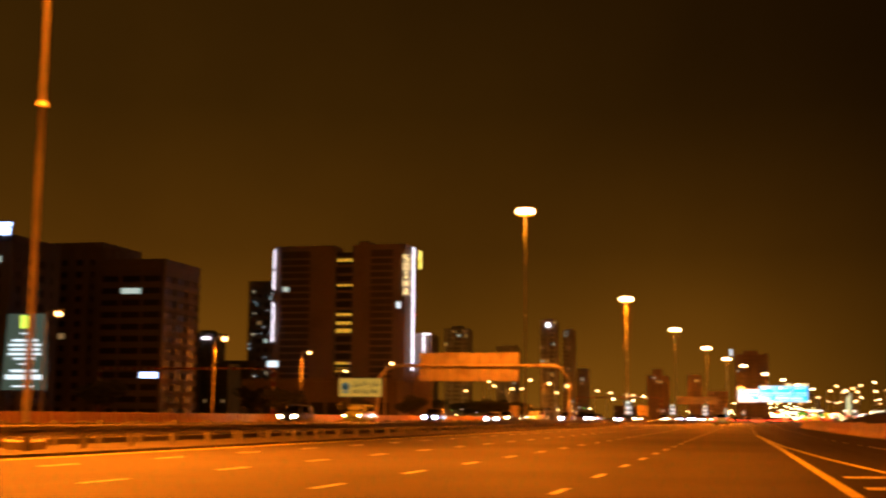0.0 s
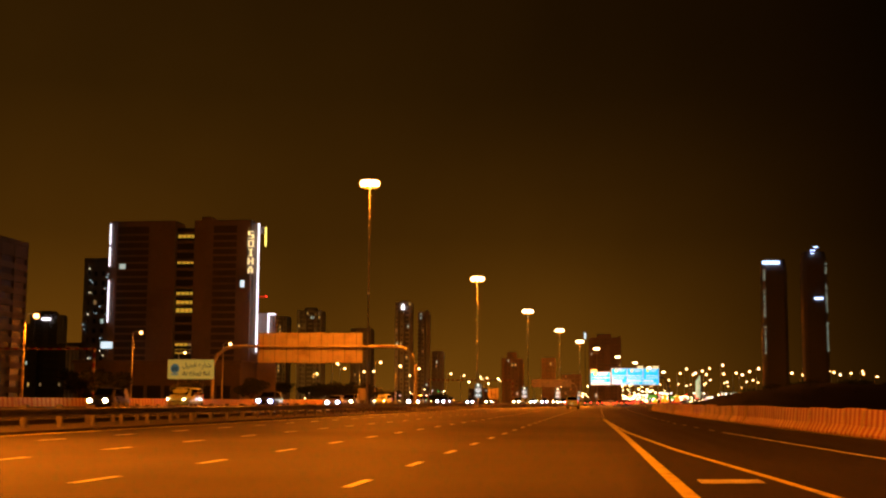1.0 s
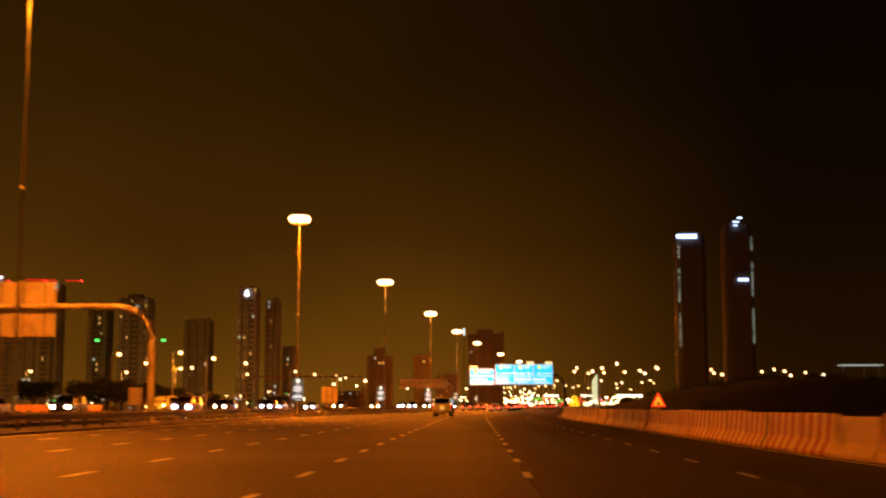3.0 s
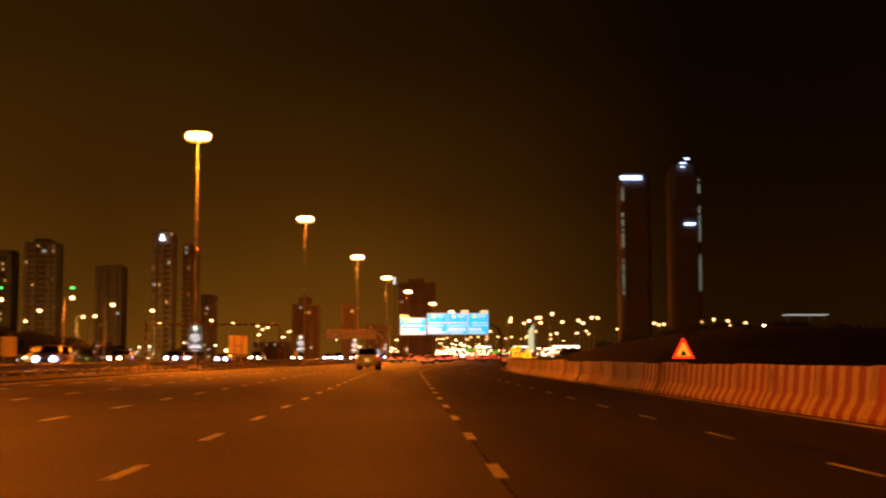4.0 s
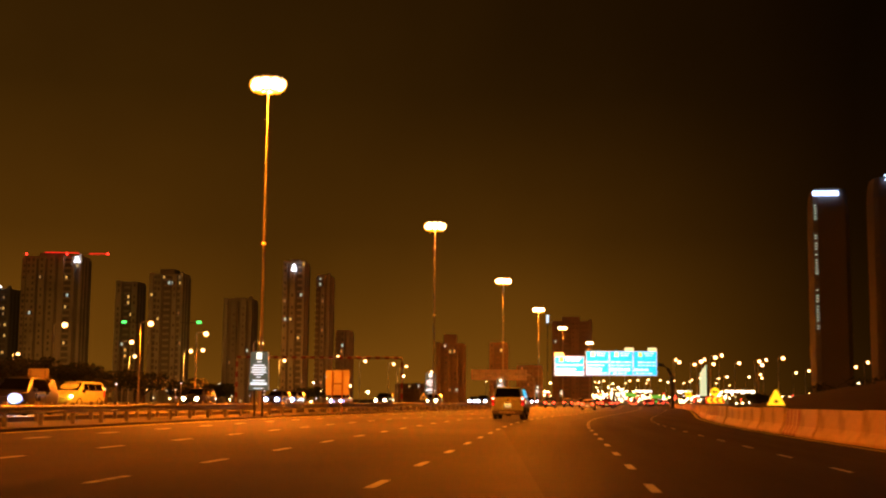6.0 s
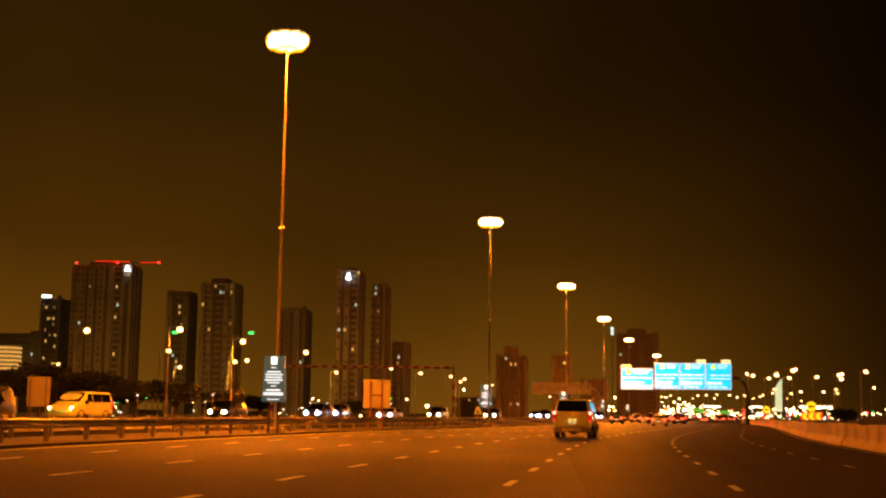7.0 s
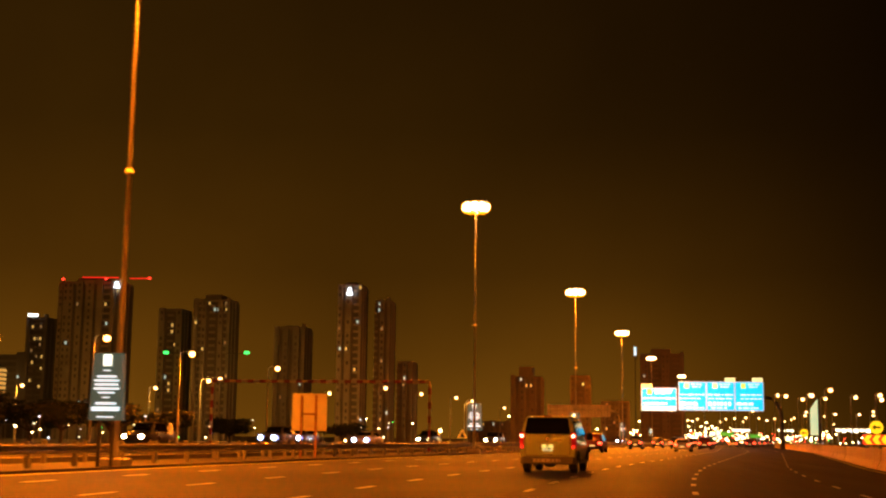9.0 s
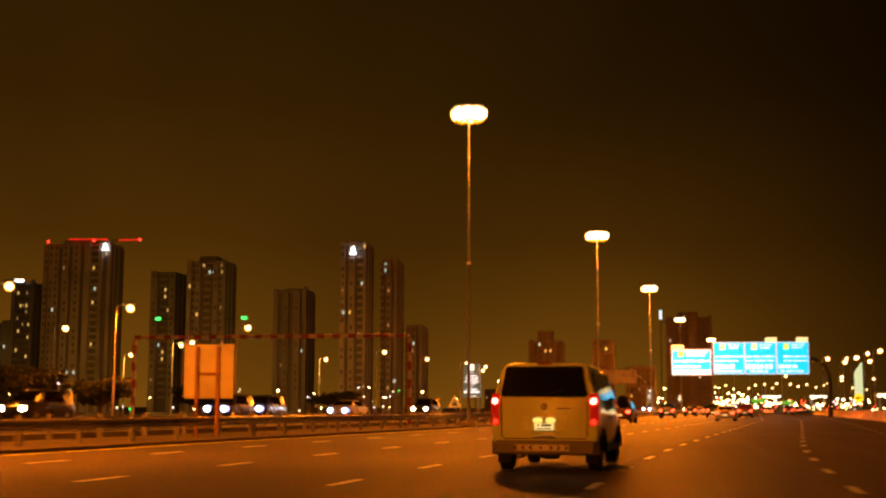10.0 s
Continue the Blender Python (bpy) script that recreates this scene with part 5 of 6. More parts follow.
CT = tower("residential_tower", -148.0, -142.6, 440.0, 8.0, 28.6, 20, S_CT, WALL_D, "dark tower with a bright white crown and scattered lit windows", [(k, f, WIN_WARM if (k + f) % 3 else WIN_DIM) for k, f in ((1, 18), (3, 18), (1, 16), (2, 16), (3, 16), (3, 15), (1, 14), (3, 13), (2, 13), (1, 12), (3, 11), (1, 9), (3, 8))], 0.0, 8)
part("crown_light", Shape().box(-2.2, 0.4, -0.6, -0.2, 29.0, 29.6, 0.1), emitting("white_crown", (0.95, 0.95, 0.85), 2.5), CT, "glowing white crown light")
part("crown_frame", Shape().box(-2.0, 0.3, -0.2, 0.4, 28.4, 29.5), DARKSTEEL, CT)
S_LONG = [(2.0, "w"), (0.8, "s"), (2.0, "b"), (0.8, "s"), (2.0, "w"), (0.8, "s"), (2.0, "b"), (1.0, "p")]
tower("residential_block", -176.0, -150.5, 445.0, 10.0, 20.0, 13, S_LONG, WALL_D, "dark long block on the skyline", some_lit(8, S_LONG, 13, 8), 0.0, 9)
tower("distant_block", -35.5, -27.5, 482.0, 8.0, 17.0, 11, S_DT, WALL_FAR, "grey stepped block with a few lights on its roof", some_lit(10, S_DT, 11, 5) + [(2, 10, WIN_COOL), (4, 9, WIN_WARM)], 2.8, 11)
tower("distant_block", -20.5, -15.5, 486.0, 8.0, 17.5, 12, S_TWO, WALL_FAR, "grey distant block behind the interchange lamps", some_lit(11, S_TWO, 12, 3), 0.0, 12)
BB = tower("distant_block", -3.5, 11.5, 602.0, 8.0, 31.0, 18, S_LONG, WALL_FAR, "distant stepped tower with a lit white sign", some_lit(12, S_LONG, 18, 5), 2.0, 13)
part("lit_sign", Shape().box(-9.6, -8.7, -0.6, -0.2, 30.5, 33.5, 0.05), SIGN_WHITE, BB, "glowing white upright sign")
part("sign_mast", Shape().box(-9.3, -9.0, -0.1, 0.2, 0, 33.2).box(-9.1, -7.0, -0.05, 0.15, 29.4, 29.6), DARKSTEEL, BB)
for x0, x1, y, h, seed in ((-52.0, -40.0, 520.0, 6.0, 41), (-14.0, -6.0, 520.0, 12.0, 42), (-200.0, -178.0, 460.0, 22.0, 44), (-150.0, -128.0, 300.0, 14.0, 45)):
    n_ = max(4, int(h / 1.6))
    tower("low_building", x0, x1, y, 8, h, n_, S_LONG, WALL_D, "low dark building with a few lit windows", some_lit(seed, S_LONG, n_, 7), 0.0, seed)
LOW = tower("residential_block", -191.5, -181.5, 414.0, 8.0, 29.5, 18, S_LONG, WALL_FAR, "dark stepped block with a white roof light", some_lit(15, S_LONG, 18, 6), 1.5, 15)
part("roof_light", Shape().box(-0.6, 2.6, -0.5, -0.2, 27.6, 28.5, 0.05), LED_W, LOW, "small white roof light")
tower("residential_block", -204.0, -197.5, 420.0, 8.0, 27.0, 16, S_GT, WALL_FAR, "dark block on the skyline beyond the hotel", some_lit(16, S_GT, 16, 5), 0.0, 16)
drum = thing("round_store", "round building with warm lit ribs round its top", "building", (-154.9, 436.0, -0.06))
drum.scale = (2.4, 2.4, 2.4)
for i in range(6):
    part("rib", Shape().disc((0, 0, 4.35 + 0.43 * i), 2, 1.75, 1.75, 0.24, 28), emitting("warm_rib", (1.0, 0.50, 0.10), 0.42), drum, "warm lit horizontal rib", smooth=True)
part("drum_wall", Shape().disc((0, 0, 0), 2, 1.66, 1.66, 6.95, 28), WALL_A, drum, smooth=True)

# a pair of dark glass towers with corner light lines
TOWER_GLASS = glass("tower_glass", (0.13, 0.125, 0.10), 0.75)


def twin_tower(at, w, d, h, label, corner, boxes):
    t = thing("glass_tower", label, "skyscraper", at)
    body = Shape()
    rings = []
    for z, k in ((0, 1.0), (h * 0.9, 1.0), (h * 0.97, 0.94), (h, 0.86)):
        c = 0.12 * w
        a, b = w / 2 * k, d / 2 * k
        rings.append([(-a, -b + c, z), (-a + c, -b, z), (a - c, -b, z), (a, -b + c, z), (a, b - c, z), (a - c, b, z), (-a + c, b, z), (-a, b - c, z)])
    part("body", body.rings(rings), TOWER_GLASS, t, "dark curtain wall")
    n = 34
    band = mesh_of("floor_line", Shape().box(-w / 2 - 0.03, w / 2 + 0.03, -d / 2 - 0.03, -d / 2 + 0.2, 0, 0.16), TOWER_GLASS)
    for i in range(1, n):
        z = h * 0.94 * i / n
        share("floor_line", band, t, (0, 0, z))
    r = random.Random(int(h * 10))
    for i in range(46):
        z = h * (0.36 + 0.57 * i / 46)
        if (i % 20) in (15, 16, 17, 18, 19) or r.random() < 0.12:
            continue
        x = corner * (w / 2 - 0.35)
        part("corner_light", Shape().box(x - 0.20, x + 0.20, -d / 2 - 0.12, -d / 2 - 0.04, z, z + 0.10), CORNER, t)
    for x0, x1, z0, z1 in boxes:
        part("sign_light", Shape().box(x0, x1, -d / 2 - 0.35, -d / 2 - 0.06, z0, z1, 0.06), LED_BLUE, t, "glowing blue-white sign light")
    return t


CORNER = emitting("pale_corner_light", (0.70, 0.90, 0.66), 0.6)
twin_tower((49.75, 366.0, -0.06), 6.6, 6.6, 41.0, "dark glass tower with a blue-white crown light", -1, [(-3.4, 1.3, 39.5, 40.4)])
twin_tower((60.7, 366.0, -0.06), 6.4, 6.6, 43.0, "dark glass tower with small sign lights at its top", 1, [(-0.5, 1.9, 29.6, 30.15), (-0.3, 0.8, 44.0, 44.35), (-1.3, 0.1, 43.1, 43.35), (-1.2, -0.2, 42.3, 42.5)])

# ---- dark mound and planting on the east side ----
hill = Shape()
NX, NY = 60, 26
hv = []
for j in range(NY + 1):
    for i in range(NX + 1):
        y = 200 + 90 * j / NY
        x = bend(y) + 10.2 + 150 * i / NX
        u, v = i / NX, j / NY
        rise = min(1, u * 5.6) ** 0.8 * math.sin(math.pi * v) ** 0.7
        z = rise * (5.3 + 1.3 * noise.noise((x * 0.03, y * 0.03, 1.0)) + 0.5 * noise.noise((x * 0.15, y * 0.15, 2.0))) - 0.1
        hv.append((x, y, max(-0.15, z)))
hill.add(hv, [(j * (NX + 1) + i, j * (NX + 1) + i + 1, (j + 1) * (NX + 1) + i + 1, (j + 1) * (NX + 1) + i) for j in range(NY) for i in range(NX)])
structure("earth_mound", hill, EARTH, "dark earth mound behind the barrier", "mound", True)


def leaves(shape, centre, radii, count, size, r):
    for _ in range(count):
        d = Vector((r.gauss(0, 1), r.gauss(0, 1), r.gauss(0, 1))).normalized() * (r.random() ** 0.4)
        p = Vector((centre[0] + d.x * radii[0], centre[1] + d.y * radii[1], centre[2] + d.z * radii[2]))
        a = Vector((r.uniform(-1, 1), r.uniform(-1, 1), r.uniform(-0.6, 0.6))).normalized()
        b = a.orthogonal().normalized()
        s = size * r.uniform(0.6, 1.3)
        shape.add([p - a * s, p + b * s * 0.45, p + a * s, p - b * s * 0.45], [(0, 1, 2, 3)])


def tree(at, height, spread, seed, label="dark dusty roadside tree with an uneven crown"):
    r = random.Random(seed)
    t = thing("tree", label, "tree", at, group="roadside trees")
    fork = height * 0.4
    trunk = Shape().tube([(0, 0, -0.2), (0.06, 0.03, fork * 0.5), (0.0, 0.1, fork)], [0.20, 0.15, 0.11], 8)
    crown = Shape()
    for k in range(7):
        a = 2 * math.pi * k / 7 + r.uniform(-0.3, 0.3)
        q = r.uniform(0.45, 1.0)
        end = (spread * q * math.cos(a) * 0.75, spread * q * math.sin(a) * 0.75, fork + (height - fork) * r.uniform(0.25, 0.95))
        trunk.tube([(0, 0.1, fork * 0.9), (end[0] * 0.5, end[1] * 0.5, (fork + end[2]) / 2), end], [0.09, 0.06, 0.025], 5)
        leaves(crown, end, (spread * 0.45, spread * 0.45, (height - fork) * 0.28), 190, 0.22, r)
    leaves(crown, (0, 0, fork + (height - fork) * 0.55), (spread * 0.75, spread * 0.75, (height - fork) * 0.42), 420, 0.22, r)
    part("trunk", trunk, BARK, t)
    part("crown", crown, LEAF, t)
    return t


TREES = [(-47.5, 231.0, 6.0, 3.2), (-44.6, 230.0, 5.9, 3.0), (-41.6, 232.0, 5.6, 2.6), (-53.0, 262.0, 5.6, 3.4), (-49.6, 261.0, 6.0, 3.2), (-46.0, 263.0, 5.4, 3.0), (-57.0, 258.0, 5.6, 3.2), (-62.0, 250.0, 6.2, 3.5), (-43.0, 268.0, 4.6, 2.6), (-48.0, 128.0, 3.8, 2.4), (-53.0, 142.0, 4.0, 2.5), (-60.0, 150.0, 4.4, 2.6),
         (-52.0, 165.0, 3.6, 2.4), (-50.0, 92.0, 3.6, 2.2), (-47.0, 178.0, 3.8, 2.4), (-48.0, 300.0, 4.6, 3.2), (-40.0, 322.0, 4.4, 3.2), (24.0, 236.0, 2.0, 1.6), (26.0, 270.0, 2.4, 1.8), (31.0, 330.0, 2.6, 2.0)]
for k, (x, y, h, sp) in enumerate(TREES):
    tree((x, y, -0.06), h * (0.68 if 205 < y < 330 else 1.0), sp, 100 + k)

scrub = Shape()
r_ = random.Random(77)
for _ in range(170):
    x, y = r_.uniform(24, 130), r_.uniform(205, 262)
    u, v = (x - 10.2 - bend(y)) / 150, (y - 200) / 110
    z = min(1, max(0, u) * 5.6) ** 0.8 * math.sin(math.pi * v) ** 0.7 * (5.3 + 1.3 * noise.noise((x * 0.03, y * 0.03, 1.0))) - 0.2
    leaves(scrub, (x, y, z + 0.2), (1.5, 1.5, 0.7), 60, 0.2, r_)
structure("scrub", scrub, LEAF, "dark low scrub growing over the earth mound", "shrubs", kind="stuff")

shed = thing("canopy", "low pale-edged canopy on the skyline of the mound", "canopy", (105.4, 419.6, 5.1))
shed.scale = (2, 2, 2)
part("roof_edge", Shape().box(-2.8, 2.7, 0, 2.5, 3.42, 3.55, 0.03), emitting("pale_lit_edge", (0.75, 0.85, 0.75), 0.30), shed, "pale lit roof edge")
for x in (-2.5, 0.4, 2.4):
    part("post", Shape().box(x - 0.06, x + 0.06, 1.0, 1.12, -2.6, 3.42), GALV, shed)

# ---- vehicles ----
def loft(sections, lean_by=0.0):
    """sections: (y, half outline of (x, z) from the bottom centre to the top centre)."""
    rings = []
    for y, half in sections:
        lean = [y + lean_by * max(0.0, (z - 1.15) / 0.75) ** 1.5 * max(0.0, 1 - y / 0.6) if lean_by else y for x, z in half]
        rings.append([(x, q, z) for (x, z), q in zip(half, lean)] + [(-x, q, z) for (x, z), q in reversed(list(zip(half, lean)))])
    return Shape().rings(rings)


def wheel(parent, x, y, r, w, name="wheel"):
    """A tyre with rounded shoulders and a spoked rim; the wheel's outer side faces away from the middle."""
    s = 1 if x > 0 else -1
    rings = []
    for d, q in ((-0.5, 0.80), (-0.5, 0.92), (-0.40, 1.0), (0.40, 1.0), (0.5, 0.92), (0.5, 0.66)):
        rings.append([(x + s * d * w, y + r * q * math.cos(a), r + r * q * math.sin(a)) for a in [2 * math.pi * k / 24 for k in range(24)]])
    ty = part(name, Shape().rings(rings), RUBBER, parent, smooth=True)
    rim = Shape().disc((x + s * w * 0.30, y, r), 0, r * 0.64, r * 0.60, s * 0.03, 20)
    for k in range(5):
        a = 2 * math.pi * k / 5
        c, q = math.cos(a), math.sin(a)
        rim.tube([(x + s * w * 0.46, y + 0.1 * r * c, r + 0.1 * r * q), (x + s * w * 0.44, y + 0.6 * r * c, r + 0.6 * r * q)], 0.05 * r / 0.33, 5)
    part("rim", rim, ALLOY, ty, "grey alloy rim")
    return ty


def van_half(w, zb, zs, zr, wr):
    return [(0, zb), (w * 0.86, zb), (w * 0.97, zb + 0.10), (w, zb + 0.32), (w, zs), (w * 0.985, zs + 0.10), (wr + 0.055, zr - 0.16), (wr + 0.01, zr - 0.06), (wr - 0.08, zr - 0.012), (wr * 0.5, zr), (0, zr + 0.004)]


def passenger_van(at, turn, label, tail_lit):
    """A high-roof people carrier, 5.1 m long, its tail at y = 0 and its nose towards +y."""
    v = thing("van", label, "van", at, turn)
    body = loft([
        (0.0, van_half(0.90, 0.46, 1.16, 1.86, 0.70)),
        (0.035, van_half(0.94, 0.42, 1.18, 1.915, 0.73)),
        (0.16, van_half(0.955, 0.38, 1.20, 1.935, 0.745)),
        (0.80, van_half(0.96, 0.36, 1.20, 1.945, 0.755)),
        (2.60, van_half(0.96, 0.34, 1.18, 1.945, 0.755)),
        (3.25, van_half(0.96, 0.34, 1.12, 1.90, 0.74)),
        (3.75, van_half(0.96, 0.34, 1.04, 1.66, 0.71)),
        (4.25, van_half(0.95, 0.34, 1.00, 1.27, 0.76)),
        (4.75, van_half(0.92, 0.34, 0.90, 1.08, 0.80)),
        (5.02, van_half(0.84, 0.36, 0.74, 0.92, 0.74)),
        (5.10, van_half(0.74, 0.42, 0.66, 0.80, 0.62)),
    ], 0.10)
    b = part("body", body, VAN_PAINT, v, smooth=True)

    def rear(outline, y0, y1):
        return Shape().slab(outline, y0, y1)

    win = [(-0.775, 1.36), (-0.74, 1.325), (0.74, 1.325), (0.775, 1.36), (0.70, 1.83), (0.67, 1.865), (-0.67, 1.865), (-0.70, 1.83)]
    rings = []
    for k, d in ((1.0, 0.012), (1.0, -0.012), (0.97, -0.018)):
        rings.append([(x * k, d + 0.10 * max(0, (1.6 + (z - 1.6) * k - 1.15) / 0.75) ** 1.5, 1.6 + (z - 1.6) * k) for x, z in win])
    part("rear_window", Shape().rings(rings), CAR_GLASS, b, "black tinted rear window")
    part("tailgate_seam", Shape().tube([(-0.775, 0.0, 1.30), (-0.765, -0.002, 0.64), (-0.72, -0.002, 0.585), (0.72, -0.002, 0.585), (0.765, -0.002, 0.64), (0.775, 0.0, 1.30)], 0.009, 5), PLASTIC, b)
    for s in (-1, 1):
        lens = Shape().rings([[(s * 0.815 * k, -0.012 + d, z), (s * 0.90 * k, d, z), (s * 0.968 * k, 0.06 + d, z), (s * 0.970 * k, 0.24, z), (s * 0.80 * k, 0.2, z)] for z, k, d in ((0.81, 1.0, 0.0), (1.165, 1.0, 0.0), (1.25, 0.998, 0.002), (1.38, 0.980, 0.012))])
        lamp_ = part("tail_lamp", lens, TAIL_RED, b, "tall red tail lamp")
        glow = Shape().disc((s * 0.882, 0.03, 1.245), 1, 0.078, 0.07, -0.055, 18)
        part("brake_lens", glow, TAIL_RING if tail_lit else TAIL_RED, lamp_, "lit red brake lens", smooth=True)
        part("brake_bulb", Shape().disc((s * 0.882, -0.01, 1.245), 1, 0.060, 0.045, -0.024, 16), TAIL_LIT if tail_lit else TAIL_RED, lamp_, "white-hot brake bulb" if tail_lit else "dull bulb", smooth=True)
        part("rear_bulb", Shape().disc((s * 0.875, 0.0, 0.88), 1, 0.05, 0.04, -0.03, 14), TAIL_RING if tail_lit else TAIL_RED, lamp_, "lower red bulb", smooth=True)
        part("mirror", Shape().box(min(s * 0.98, s * 1.20), max(s * 0.98, s * 1.20), 3.62, 3.80, 1.12, 1.38, 0.05), PLASTIC, b, "black door mirror")
        side_win = Shape()
        for y0, y1 in ((0.35, 1.45), (1.52, 2.62), (2.70, 3.45)):
            side_win.add([(s * 0.962, y0, 1.27), (s * 0.962, y1, 1.27), (s * 0.832, y1 - (0.32 if y0 > 2.6 else 0.0), 1.77), (s * 0.832, y0, 1.77), (s * 0.93, y0, 1.27), (s * 0.93, y1, 1.27), (s * 0.80, y1 - (0.32 if y0 > 2.6 else 0.0), 1.77), (s * 0.80, y0, 1.77)],
                         [(0, 1, 2, 3), (4, 7, 6, 5), (0, 4, 5, 1), (1, 5, 6, 2), (2, 6, 7, 3), (3, 7, 4, 0)])
        part("side_window", side_win, CAR_GLASS, b, "black tinted side windows")
        part("door_handle", Shape().box(min(s * 0.955, s * 0.99), max(s * 0.955, s * 0.99), 2.45, 2.65, 0.92, 0.955, 0.008), VAN_PAINT, b)
        for yc in (0.92, 4.12):
            part("wheel_arch", Shape().tube([(s * 0.955, yc + 0.40 * math.cos(a), 0.34 + 0.40 * math.sin(a)) for a in [math.pi * k / 12 for k in range(13)]], 0.035, 6), PLASTIC, b)
        part("sill", Shape().box(min(s * 0.90, s * 0.975), max(s * 0.90, s * 0.975), 1.35, 3.70, 0.30, 0.44, 0.02), VAN_BUMPER, b)
        part("mud_flap", Shape().box(s * 0.80 - 0.12, s * 0.80 + 0.12, 0.50, 0.52, 0.14, 0.42), PLASTIC, b)
        part("headlamp", Shape().box(min(s * 0.55, s * 0.84), max(s * 0.55, s * 0.84), 4.80, 5.04, 0.72, 0.92, 0.05), HEAD_WARM, b)
    part("windscreen", Shape().add([(-0.74, 3.42, 1.83), (0.74, 3.42, 1.83), (0.80, 4.22, 1.31), (-0.80, 4.22, 1.31), (-0.74, 3.36, 1.78), (0.74, 3.36, 1.78), (0.80, 4.16, 1.26), (-0.80, 4.16, 1.26)], [(0, 1, 2, 3), (4, 7, 6, 5), (0, 4, 5, 1), (1, 5, 6, 2), (2, 6, 7, 3), (3, 7, 4, 0)]), CAR_GLASS, b, "dark windscreen")
    bump = part("rear_bumper", Shape().rings([[(-0.955, 0.42, z), (-0.955, 0.10, z), (-0.86, -0.04 + d, z), (0.86, -0.04 + d, z), (0.955, 0.10, z), (0.955, 0.42, z)] for z, d in ((0.30, 0.05), (0.34, 0.0), (0.50, 0.0), (0.555, 0.04))]), VAN_BUMPER, b, "grey rear bumper")
    tape = part("chevron_sticker", Shape().box(-0.52, 0.44, -0.056, -0.042, 0.37, 0.48), SIGN_TAPE, bump, "white sticker with black chevrons")
    for k in range(7):
        x = -0.46 + 0.135 * k
        s = 1 if k > 3 else -1
        pts = [(x, 0.385), (x + s * 0.05, 0.425), (x, 0.465), (x + s * 0.04, 0.465), (x + s * 0.085, 0.425), (x + s * 0.04, 0.385)] if k != 3 else [(x - 0.025, 0.425), (x, 0.455), (x + 0.025, 0.425), (x, 0.395)]
        part("chevron", Shape().slab(pts, -0.062, -0.057), BLACK_SHEET, tape)
    niche = part("plate_recess", Shape().box(-0.38, 0.38, -0.010, 0.02, 0.71, 0.98, 0.02), VAN_PAINT, b)
    part("number_plate", Shape().box(-0.17, 0.17, -0.024, -0.010, 0.735, 0.845, 0.004), PLATE_LIT, niche, "pale number plate, its lighting put in as glow")
    for x0, x1, z0, z1 in ((-0.13, -0.09, 0.80, 0.835), (-0.05, 0.13, 0.80, 0.835), (-0.13, 0.12, 0.752, 0.768)):
        part("plate_mark", Shape().box(x0, x1, -0.029, -0.025, z0, z1), BLACK_SHEET, niche)
    # two pools of light above the plate, shaped as glowing domes
    for x in (-0.115, 0.115):
        part("plate_light_patch", Shape().rings([[(x + 0.095 * q * math.cos(a), d, 0.905 + 0.055 * q * math.sin(a)) for a in [2 * math.pi * k / 14 for k in range(14)]] for q, d in ((1.0, -0.010), (0.8, -0.022), (0.3, -0.028))]), PLATE_GLOW, niche, "glowing yellow patch for plate light on the recess", smooth=True)
    part("tailgate_handle", Shape().box(-0.20, 0.20, -0.028, -0.008, 0.60, 0.635, 0.008), CHROME, b, "bright tailgate grip")
    part("badge", Shape().disc((0, -0.002, 1.15), 1, 0.07, 0.065, -0.012, 20), CHROME, b, "oval chrome badge")
    part("trim_script", Shape().box(0.22, 0.48, -0.012, 0.004, 1.10, 1.13), CHROME, b)
    part("high_brake_lamp", Shape().box(-0.13, 0.13, 0.07, 0.12, 1.895, 1.935, 0.01), LENS_OFF, b, "narrow dull red high-level lamp")
    part("rear_wiper", Shape().tube([(0.0, -0.03, 1.36), (0.36, 0.0, 1.44)], 0.01, 5), PLASTIC, b)
    part("exhaust", Shape().tube([(-0.45, 0.02, 0.26), (-0.45, 0.6, 0.27)], 0.035, 8), DARKSTEEL, b)
    part("rear_axle", Shape().tube([(-0.8, 0.92, 0.34), (0.8, 0.92, 0.34)], 0.05, 8).box(-0.2, 0.16, 0.75, 1.1, 0.20, 0.46, 0.05).box(-0.5, 0.5, 0.5, 4.6, 0.32, 0.40), DARKSTEEL, b)
    for x in (-0.81, 0.81):
        for y in (0.92, 4.12):
            wheel(v, x, y, 0.335, 0.22)
    return v


SIGN_TAPE = surface("white_sticker", (0.75, 0.73, 0.66), 0.4, spread=0.05)
passenger_van((-3.35, 203.0, 0.006), math.degrees(heading(200)), "cream-white passenger van with lit brake lamps and chevron sticker", True)
ON_VAN = passenger_van((-36.6 + bend(219), 219.0, OPP + 0.006), 180 + math.degrees(heading(219)), "white passenger van coming the other way with lit headlamps", False)


def car_half(w, zb, zs, zr, wr):
    return [(0, zb), (w * 0.88, zb), (w, zb + 0.16), (w, zs - 0.1), (w * 0.97, zs), (wr + 0.04, zr - 0.10), (wr - 0.08, zr - 0.02), (0, zr)]


